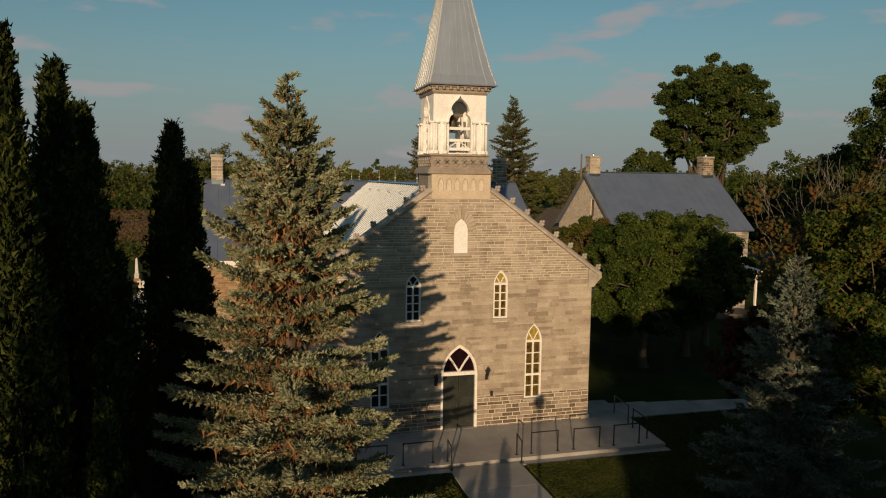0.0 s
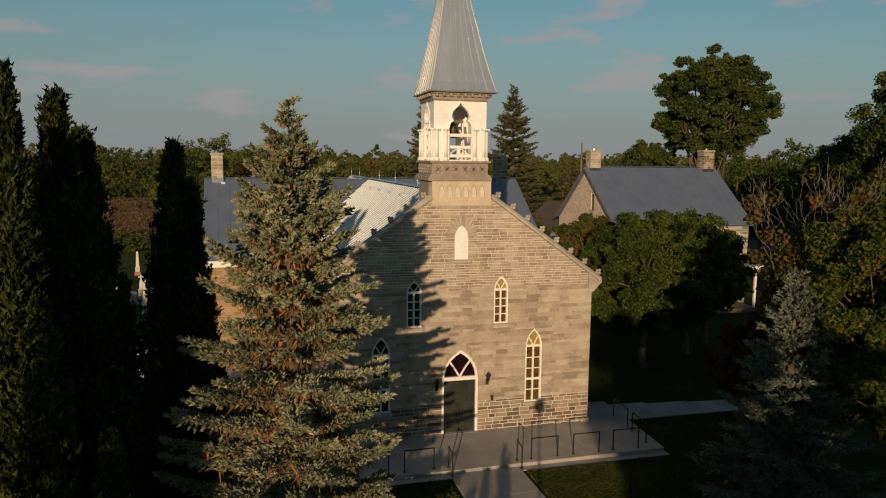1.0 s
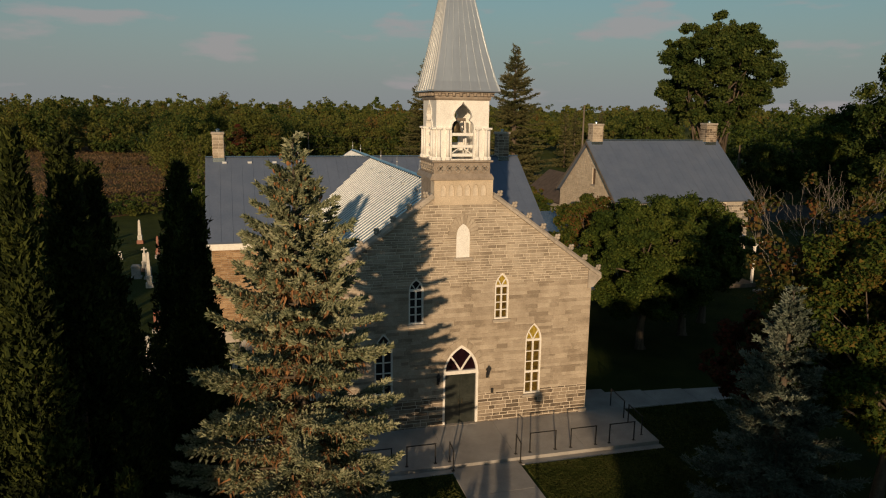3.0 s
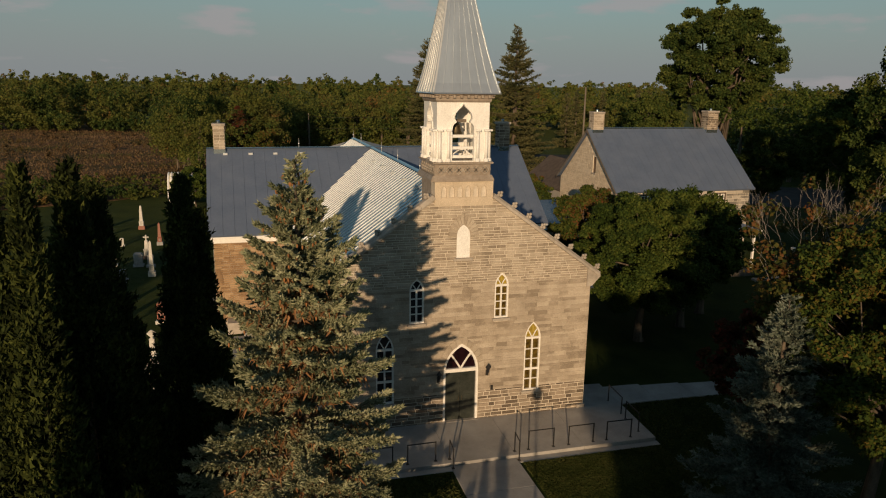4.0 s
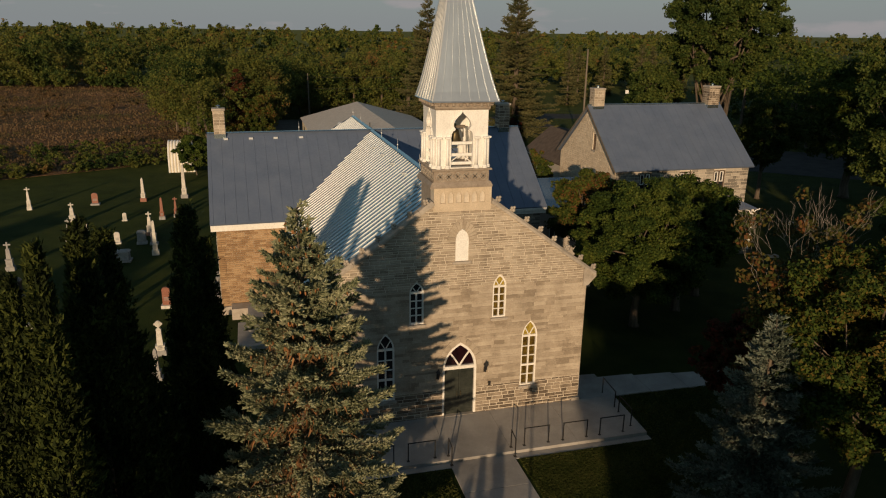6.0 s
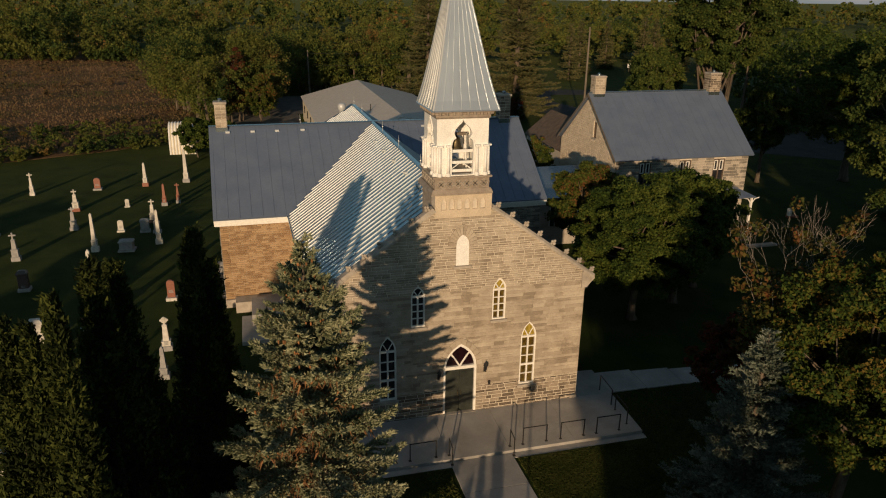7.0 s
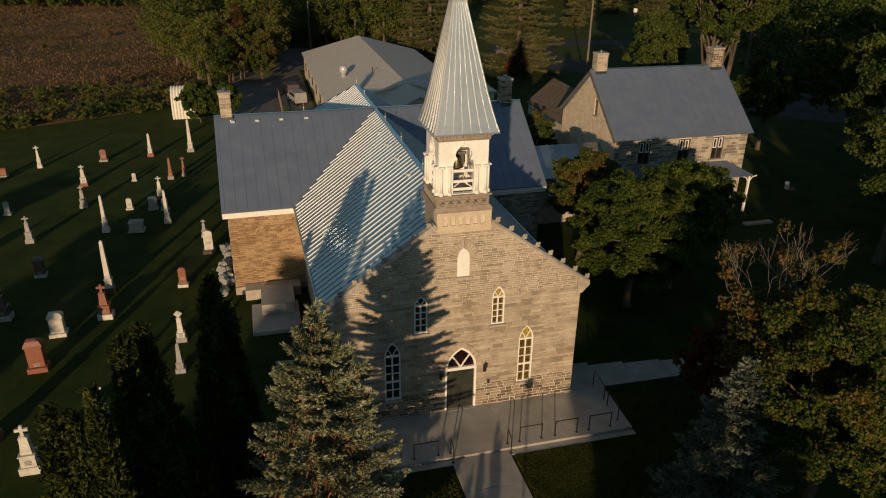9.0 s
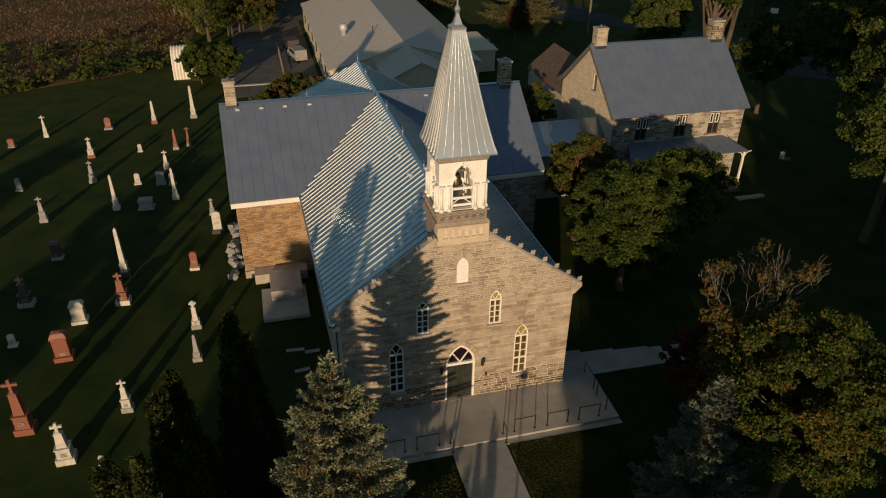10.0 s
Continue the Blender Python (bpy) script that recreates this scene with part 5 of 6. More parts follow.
# ---- house ----
house = thing("house", "two-storey stone house with blue-grey tin roof and porch", "house")
HX0, HX1, HY0, HY1, HE, HR, HRY = 21.7, 35.5, 24.9, 36.9, 7.15, 12.45, 30.9
bm = bmesh.new()
wins = [[(c - 0.62, 4.75), (c + 0.62, 4.75), (c + 0.62, 6.95), (c - 0.62, 6.95)] for c in (24.7, 28.8, 32.4)] + [[(c - 0.6, 0.6), (c + 0.6, 0.6), (c + 0.6, 2.9), (c - 0.6, 2.9)] for c in (24.7, 28.8, 32.4)]
pierced(bm, [(HX0, -0.5), (HX1, -0.5), (HX1, HE), (HX0, HE)], wins, lambda u, w, d: (u, HY0 + d, w), 0.5)
part("front_wall", bm, M_mortar, house)
r2 = np.random.default_rng(5)
blocks_joined("facade_stonework", masonry(r2, -0.4, HE, lambda z: (HX0, HX1), wins, lambda u, w, d: (u, HY0 - 0.005 + d, w), (0.22, 0.34), (0.35, 0.9), 0.03, 0.03, 0.015), M_grey_i, house, "grey coursed stone")
gw = [(-29.75, 8.4), (-29.15, 8.4), (-29.15, 9.9), (-29.75, 9.9)]
bm = bmesh.new()
gab = [(-HY1, -0.5), (-HY0, -0.5), (-HY0, HE), (-HRY, HR - 0.25), (-HY1, HE)]
pierced(bm, gab, [gw], lambda u, w, d: (HX0 + d, -u, w), 0.45)
part("gable_wall", bm, M_mortar, house)
gs = (HR - 0.3 - HE) / 6.0
# gable blocks paler than the front wall: sunlight put into the colour
blocks_joined("gable_stonework", masonry(r2, -0.4, HR - 0.5, lambda z: (-HY1 + 0.02 + max(0, (z - HE) / gs), -HY0 - 0.02 - max(0, (z - HE) / gs)), [gw], lambda u, w, d: (HX0 - 0.005 + d, -u, w), (0.17, 0.26), (0.3, 0.8), 0.016, 0.03, 0.006), M_pale_sunlit_i, house, "pale coursed stone gable")
bm = bmesh.new()
pierced(bm, [(HY0 + 0.5, -0.5), (HY1, -0.5), (HY1, HE), (HRY, HR - 0.25), (HY0 + 0.5, HE + 0.4)], [], lambda u, w, d: (HX1 - d, u, w), 0.45)
box(bm, HX0 + 0.45, HX1 - 0.45, HY1 - 0.45, HY1, -0.5, HE)
part("rear_wall", bm, M_grey_i, house)
for y0, y1, zz0, zz1 in ((HRY, HY0 - 0.42, HR, HE + 0.12), (HRY, HY1 + 0.42, HR, HE + 0.12)):
    bm = bmesh.new()
    slab(bm, [(HX0 - 0.3, y0, zz0), (HX1 + 0.3, y0, zz0), (HX1 + 0.3, y1, zz1), (HX0 - 0.3, y1, zz1)], 0.14)
    part("roof", bm, M_blue, house, "blue-grey tin roof")
for s, yy in ((-1, HY0 - 0.42), (1, HY1 + 0.42)):
    x = HX0 + 0.3
    while x < HX1:
        a, b = Vector((x, HRY, HR)), Vector((x, yy, HE + 0.12))
        bm = bmesh.new()
        tube(bm, [a + Vector((0, 0, 0.01)), b + Vector((0, 0, 0.01))], [0.022, 0.022], 4)
        part("roof_seam", bm, M_blue, house)
        x += 0.85
bm = bmesh.new()
tube(bm, [(HX0 - 0.3, HRY, HR + 0.01), (HX1 + 0.3, HRY, HR + 0.01)], [0.09, 0.09], 6)
part("ridge_cap", bm, M_tin, house)
for y1 in (HY0 - 0.42, HY1 + 0.42):
    bm = bmesh.new()
    slab(bm, [(HX0 - 0.33, HRY, HR - 0.03), (HX0 - 0.33, y1, HE + 0.09), (HX0 - 0.33, y1, HE - 0.13), (HX0 - 0.33, HRY, HR - 0.28)], 0.04)
    part("bargeboard", bm, M_wood, house)


def house_window(c, z0, z1, put, half=0.62, shutters=True):
    w = new("window")
    w.parent = house
    lp = [(c - half, z0), (c + half, z0), (c + half, z1), (c - half, z1)]
    t = 0.1 if half > 0.4 else 0.05
    bm = bmesh.new()
    ring_frame(bm, lp, [(c - half + t, z0 + t), (c + half - t, z0 + t), (c + half - t, z1 - t), (c - half + t, z1 - t)], put, 0.05, 0.2)
    part("frame", bm, M_dark_roof, w)
    bm = bmesh.new()
    bm.faces.new([bm.verts.new(put(u, q, 0.16)) for u, q in lp])
    part("pane", bm, M_glass, w)
    for u0, u1 in () if half < 0.4 else ((c - half + 0.14, c - 0.1), (c + 0.1, c + half - 0.14)):
        zs = z1 - 0.14
        bm = bmesh.new()
        ring_frame(bm, [(u0, zs - 0.95), (u1, zs - 0.95), (u1, zs), (u0, zs)], [(u0 + 0.07, zs - 0.88), (u1 - 0.07, zs - 0.88), (u1 - 0.07, zs - 0.07), (u0 + 0.07, zs - 0.07)], put, 0.07, 0.15)
        part("casement", bm, M_whitetrim, w)
    bm = bmesh.new()
    mw = 0.06 if half > 0.4 else 0.02
    a, b = put(c - mw, z0, 0.06), put(c + mw, z1, 0.14)
    box(bm, min(a[0], b[0]), max(a[0], b[0]), min(a[1], b[1]), max(a[1], b[1]), z0, z1)
    part("mullion", bm, M_dark_roof, w)
    bm = bmesh.new()
    a, b = put(c - half - 0.12, 0, -0.1), put(c + half + 0.12, 0, 0.2)
    box(bm, min(a[0], b[0]), max(a[0], b[0]), min(a[1], b[1]), max(a[1], b[1]), z0 - 0.14, z0 - 0.005)
    part("sill", bm, M_dressed, w)


for c in (24.7, 28.8, 32.4):
    house_window(c, 4.75, 6.95, lambda u, w, d: (u, HY0 + d, w))
    house_window(c, 0.6, 2.9, lambda u, w, d: (u, HY0 + d, w), 0.6)
house_window(-29.45, 8.4, 9.9, lambda u, w, d: (HX0 + d, -u, w), 0.3)
chimney(22.35, HRY, 11.6, 14.05, 1.05, 0.85, house, M_stone, 7)
chimney(34.7, HRY, 11.6, 14.2, 1.15, 0.95, house, M_rubble, 8)
# porch
porch = new("porch")
porch.parent = house
porch["label"] = "tin-roofed wooden porch on posts"
bm = bmesh.new()
slab(bm, [(23.5, HY0 - 0.02, 4.55), (33.6, HY0 - 0.02, 4.55), (34.9, 22.2, 3.85), (22.6, 22.2, 3.85)], 0.1)
slab(bm, [(33.6, HY0 - 0.02, 4.55), (34.9, HY0 - 0.02, 3.85), (34.9, 22.2, 3.85)], 0.1)
part("porch_roof", bm, M_blue, porch)
for i in range(14):
    x = 23.4 + i * 0.82
    bm = bmesh.new()
    tube(bm, [(x, HY0 - 0.05, 4.555), (x - 0.0, 22.22, 3.87)], [0.02, 0.02], 4)
    part("roof_seam", bm, M_blue, porch)
for x in (22.9, 25.8, 28.7, 31.6, 34.6):
    bm = bmesh.new()
    box(bm, x - 0.09, x + 0.09, 22.35, 22.53, -0.1, 3.8)
    part("post", bm, M_whitetrim, porch)
    for s in (-1, 1):
        bm = bmesh.new()
        tube(bm, [(x, 22.44, 3.1), (x + s * 0.35, 22.44, 3.6), (x + s * 0.8, 22.44, 3.72)], [0.05, 0.05, 0.05], 5)
        part("brace", bm, M_whitetrim, porch)
bm = bmesh.new()
box(bm, 22.6, 34.9, 22.2, HY0 - 0.01, -0.5, -0.08)
part("porch_floor", bm, M_wood, porch)
# flower bed beside the porch
bm = bmesh.new()
box(bm, 33.6, 36.6, 20.4, 21.0, GZ - 0.1, GZ + 0.18, 0.04)
tagged(part("flower_bed_edge", bm, M_dressed), "low stone edge of a flower bed before the porch", "bed edge")
# rear wing of the house
ell = new("rear_wing")
ell.parent = house
bm = bmesh.new()
box(bm, 21.8, 27.6, 37.0, 47.0, -0.5, 5.5)
part("wing_wall", bm, M_grey_i, ell)
for s in (-1, 1):
    bm = bmesh.new()
    slab(bm, [(24.9, 39.0, 8.3), (24.9, 47.3, 8.3), (24.9 + s * 3.3, 47.3, 5.6), (24.9 + s * 3.3, 36.9, 5.6)], 0.14)
    part("wing_roof", bm, M_dark_roof, ell, "brown shingled roof")
# low passage between church and house
passage = thing("passage", "low grey passage between the church and the house", "passage")
bm = bmesh.new()
box(bm, 12.3, 21.65, 25.2, 31.0, -0.5, 4.2)
part("passage_wall", bm, M_grey_i, passage)
for s in (-1, 1):
    bm = bmesh.new()
    slab(bm, [(12.28, 28.1, 6.2), (21.66, 28.1, 6.2), (21.66, 28.1 + s * 3.3, 4.1), (12.28, 28.1 + s * 3.3, 4.1)], 0.12)
    part("passage_roof", bm, M_tin, passage)
for c in (14.0, 16.2, 18.4):
    bm = bmesh.new()
    box(bm, c - 0.5, c + 0.5, 25.1, 25.19, 1.4, 3.2)
    pn = part("pane", bm, M_glass, passage)
    bm = bmesh.new()
    for q in (c - 0.5, c, c + 0.5):
        box(bm, q - 0.04, q + 0.04, 25.05, 25.1, 1.4, 3.2)
    box(bm, c - 0.54, c + 0.54, 25.04, 25.1, 2.3, 2.37)
    part("frame", bm, M_whitetrim, pn)

# ---- hall behind the church ----
hall = thing("parish_hall", "long low cream hall with a tan shingle roof", "hall")
bm = bmesh.new()
box(bm, -0.6, 19.2, 58.3, 98.6, -0.5, 3.4)
part("hall_wall", bm, M_siding, hall)
bm = bmesh.new()
pierced(bm, [(5.4, -0.5), (13.2, -0.5), (13.2, 4.1), (9.3, 6.0), (5.4, 4.1)], [], lambda u, w, d: (u, 50.3 + d, w), 8.2)
part("entrance_wing", bm, M_siding, hall)
for s in (-1, 1):
    bm = bmesh.new()
    slab(bm, [(9.3, 57.9, 6.2), (9.3, 99.0, 6.2), (9.3 + s * 10.2, 99.0, 3.5), (9.3 + s * 10.2, 57.9, 3.5)], 0.14)
    part("hall_roof", bm, M_shingle, hall)
    bm = bmesh.new()
    slab(bm, [(9.3, 49.9, 6.2), (9.3, 60.5, 6.2), (9.3 + s * 4.3, 60.5, 4.1), (9.3 + s * 4.3, 49.9, 4.1)], 0.14)
    part("wing_roof", bm, M_shingle, hall)
    bm = bmesh.new()
    pierced(bm, [(9.3 - 9.8, 3.35), (9.3 + 9.8, 3.35), (9.3, 6.0)], [], lambda u, w, d, s=s: (u, (58.1 if s < 0 else 98.6) + d, w), 0.1)
    part("gable", bm, M_siding, hall)
for y in (64, 70, 76, 82, 88, 94):
    bm = bmesh.new()
    box(bm, -0.68, -0.605, y - 0.5, y + 0.5, 1.3, 2.5)
    part("window", bm, M_glass, hall)
bm = bmesh.new()
box(bm, 19.3, 24.0, 66.0, 76.0, -0.5, 2.6)
box(bm, 19.3, 24.3, 65.7, 76.3, 2.6, 2.8)
part("flat_wing", bm, M_siding, hall)
bm = bmesh.new()
lathe(bm, [(0.38, 4.2), (0.38, 5.1), (0.55, 5.2), (0.6, 5.7), (0.45, 6.05), (0.3, 6.1)], (3.0, 71.5), 12)
part("roof_vent", bm, M_rib, hall, "silver roof ventilator", smooth=True)
bm = bmesh.new()
lathe(bm, [(0.07, 5.5), (0.07, 6.4)], (6.6, 68.0), 8)
part("vent_pipe", bm, M_iron, hall)

# ---- woods ----
def woods(name, label, spots, leaf, size, clumps, per, seed, trunks=True):
    """Many trees in one mesh: rows of x, y, height, radius."""
    rng = np.random.default_rng(seed)
    C, U, V = [], [], []
    bm = bmesh.new()
    w = thing(name, label, "woods", kind="stuff")
    for x, y, h, r in spots:
        k = max(10, int(clumps * rng.uniform(0.8, 1.2)))
        d = any_dirs(rng, k)
        f = rng.uniform(0.45, 1.0, (k, 1)) ** 0.6
        d[:, :2] *= (1 - 0.35 * np.maximum(0, d[:, 2:3]) ** 2)
        cl = np.concatenate((np.array([[x, y, GZ + 0.55 * h]]) + d * f * np.array([r, r, h * 0.44]), rng.uniform(0.14, 0.27, (k, 1)) * r), 1)
        p, u, v = tree_leaves(rng, cl, per, size * (0.8 + 0.02 * h))
        C.append(p); U.append(u); V.append(v)
        if trunks:
            tube(bm, [(x, y, GZ), (x + rng.normal() * 0.3, y, GZ + h * 0.6)], [0.025 * h, 0.008 * h], 5)
    quads("foliage", np.concatenate(C), np.concatenate(U), np.concatenate(V), leaf, w, "", "stuff", three=True)
    if trunks:
        tagged(part("trunks", bm, M_bark, w), kind="stuff")
    else:
        bm.free()
    return w


def strew(rng, n, x0, x1, y0, y1, h0, h1, k=0.42, inside=None):
    out = []
    while len(out) < n:
        x, y = rng.uniform(x0, x1), rng.uniform(y0, y1)
        if inside is None or inside(x, y):
            h = rng.uniform(h0, h1)
            out.append((x, y, h, h * k * rng.uniform(0.8, 1.2)))
    return out


rw = np.random.default_rng(77)
woods("woods", "mixed green and yellow trees at the parking lot", strew(rw, 20, -23, -5, 100, 126, 11, 16) + [(-13, 96, 11, 3.4), (-16.5, 92, 12, 3.6), (-9, 104, 14, 4), (-14, 106, 18.5, 4.8), (-18.5, 99, 17, 4.2)], L_wood, 0.165, 100, 46, 1)
woods("woods", "autumn trees behind the parish hall", strew(rw, 46, -8, 26, 128, 165, 10, 15), L_wood, 0.22, 72, 33, 2)
woods("woods", "autumn woods along the meadow", strew(rw, 125, -190, -20, 215, 300, 12, 18, 0.36, inside=lambda x, y: y > 205 - 0.42 * (x + 30) * 0.6) + strew(rw, 70, -190, -20, 200, 250, 3, 7, 0.55, inside=lambda x, y: 0 < y - 203 + 0.25 * (x + 30) < 12), L_wood, 0.33, 50, 21, 3, False)
woods("woods", "trees beyond the lane and lawns", strew(rw, 60, 30, 150, 190, 260, 9, 15), L_wood, 0.34, 44, 30, 4, False)
off_lane = lambda x, y: (y < 0.9 * x or y > 100) and y > 78 - 0.55 * (x - 72) and not (x < 100 and 104 < y < 132)
woods("woods", "dark trees along the lane", strew(rw, 46, 76, 130, 45, 130, 12, 17, inside=off_lane) + [(86, 78, 17, 5.2), (94, 74, 17, 5.0), (92, 86, 18, 5.6), (103, 80, 17.5, 5.4), (101, 92, 18, 5.6), (84, 90, 16, 5.0), (112, 72, 17, 5.5)], L_maple, 0.26, 50, 26, 5)
woods("woods", "trees and shrubs at the lane", strew(rw, 16, 46, 80, -8, 30, 5, 9), L_maple, 0.22, 56, 36, 6)
woods("woods", "far rolling woods", strew(rw, 420, -420, 620, 330, 640, 15, 21, 0.38), L_wood, 0.74, 22, 17, 7, False)
for i, (x, y, h) in enumerate(((74, 150, 14), (84, 165, 15), (106, 168, 16), (112, 172, 15), (118, 166, 13), (98, 176, 14))):
    spruce("spruce_tree", "grey-green spruce beyond the lawn", (x, y), h, h * 0.24, 60 + i, L_fir, dense=0.8, cones=False, blade=0.12, gap=1.1, low=0.6, inner=False, twig_len=1.0)
woods("shrubs", "low green and rust shrubs along the meadow edge", strew(rw, 110, -75, -17, 76, 92, 0.9, 2.4, 0.6), L_wood, 0.17, 14, 24, 8, False)
woods("shrubs", "low hedge of green and rust weeds between lawn and meadow", strew(rw, 130, -110, -22, 68, 82, 0.8, 2.0, 0.7, inside=lambda x, y: abs(y - (71.5 + max(0, (x + 41) * 0.42))) < 2.0), L_wood, 0.16, 14, 24, 18, False)
woods("shrubs", "scattered shrubs on the brown meadow", strew(rw, 130, -150, -24, 96, 205, 1.2, 3.0, 0.6), L_weed, 0.2, 12, 30, 9, False)
for i, (x, y, h) in enumerate(((-11.0, 98.5, 13.0), (-13.5, 95.0, 11.0), (-6.5, 112.0, 15.0))):
    bare_tree("bare_tree", "thin half-bare tree among the woods by the parking lot", (x, y), h, 140 + i, L_orange)

# ---- graveyard ----
def monument(kind, x, y, h, mat, label, base_mat=None, w=None, turn=0):
    """A gravestone: stepped base and, by kind, an obelisk, a cross on a pedestal, a tablet, a block or a ringed cross."""
    rng = random.Random(int(x * 97 + y * 31))
    g = thing("gravestone", label, "gravestone", (x, y, GZ - 0.02), turn + rng.uniform(-4, 4), group="gravestones in the churchyard")
    if kind != "obelisk":
        h *= 0.88
    w = (w or max(0.5, h * 0.26)) * 0.62
    bmx = base_mat or mat
    b1 = min(0.45, h * 0.16)
    bm = box(bmesh.new(), -w * 0.62, w * 0.62, -w * 0.5, w * 0.5, 0, b1, 0.02)
    part("plinth", bm, bmx, g)
    z = b1
    if kind == "obelisk":
        part("die", box(bmesh.new(), -w * 0.42, w * 0.42, -w * 0.42, w * 0.42, z, z + h * 0.16, 0.015), mat, g)
        z += h * 0.16
        bm = bmesh.new()
        pyramid(bm, [(w * 0.47, w * 0.47, z), (w * 0.47, w * 0.47, z + 0.06), (w * 0.33, w * 0.33, z + 0.1), (w * 0.19, w * 0.19, h - w * 0.25), (0.01, 0.01, h)], 0, 0)
        part("shaft", bm, mat, g)
    elif kind in ("cross", "celtic"):
        k = 0.22 if kind == "cross" else 0.1
        part("die", pyramid(bmesh.new(), [(w * 0.46, w * 0.4, z), (w * 0.44, w * 0.38, z + h * k), (w * 0.5, w * 0.44, z + h * k + 0.03), (w * 0.5, w * 0.44, z + h * k + 0.1)], 0, 0), mat, g)
        z += h * k + 0.1
        zs = h * 0.74
        bm = bmesh.new()
        pyramid(bm, [(w * 0.33, w * 0.26, z), (w * 0.24, w * 0.2, zs), (w * 0.3, w * 0.24, zs + 0.02), (w * 0.12, w * 0.12, zs + 0.12)], 0, 0)
        part("shaft", bm, mat, g)
        a = max(0.06, w * 0.1)
        bm = bmesh.new()
        box(bm, -a, a, -a * 0.9, a * 0.9, zs + 0.08, h, 0.012)
        cz = h - (h - zs) * 0.36
        span = (h - zs) * 0.42
        box(bm, -span, span, -a * 0.85, a * 0.85, cz - a, cz + a, 0.012)
        if kind == "celtic":
            ring = [(span * 0.8 * math.cos(i * math.pi / 8), cz + span * 0.8 * math.sin(i * math.pi / 8)) for i in range(16)]
            inn = [(span * 0.5 * math.cos(i * math.pi / 8), cz + span * 0.5 * math.sin(i * math.pi / 8)) for i in range(16)]
            ring_frame(bm, ring, inn, lambda u, q, d: (u, d, q), -a * 0.6, a * 0.6)
        part("cross", bm, mat, g)
    elif kind == "tablet":
        bm = bmesh.new()
        t = w * 0.16
        arch = [(-w * 0.44, z), (w * 0.44, z)] + [(w * 0.44 * math.cos(i * math.pi / 8), h - w * 0.3 + w * 0.3 * math.sin(i * math.pi / 8)) for i in range(9)]
        pierced(bm, arch, [], lambda u, q, d: (u, d - t, q), 2 * t)
        part("tablet", bm, mat, g)
    elif kind == "block":
        part("die", box(bmesh.new(), -w * 0.5, w * 0.5, -w * 0.34, w * 0.34, z, h * 0.8, 0.03), mat, g)
        bm = bmesh.new()
        pyramid(bm, [(w * 0.56, w * 0.4, h * 0.8), (w * 0.56, w * 0.4, h * 0.86), (w * 0.4, w * 0.26, h * 0.97), (w * 0.2, w * 0.15, h)], 0, 0)
        part("cap", bm, mat, g)
    for i in range(3):
        bm = bmesh.new()
        f = 0.2 if kind != "tablet" else 0.27
        yy = {"obelisk": -w * 0.42, "cross": -w * 0.43, "celtic": -w * 0.43, "tablet": -w * 0.16, "block": -w * 0.34}[kind] - 0.004
        zz = b1 + (h * 0.13 if kind != "tablet" else h * 0.35) - i * 0.09
        if zz > b1 + 0.05:
            box(bm, -w * f, w * f, yy - 0.004, yy + 0.004, zz - 0.02, zz + 0.02)
            part("inscription_bar", bm, M_greystone, g)
        else:
            bm.free()
    return g


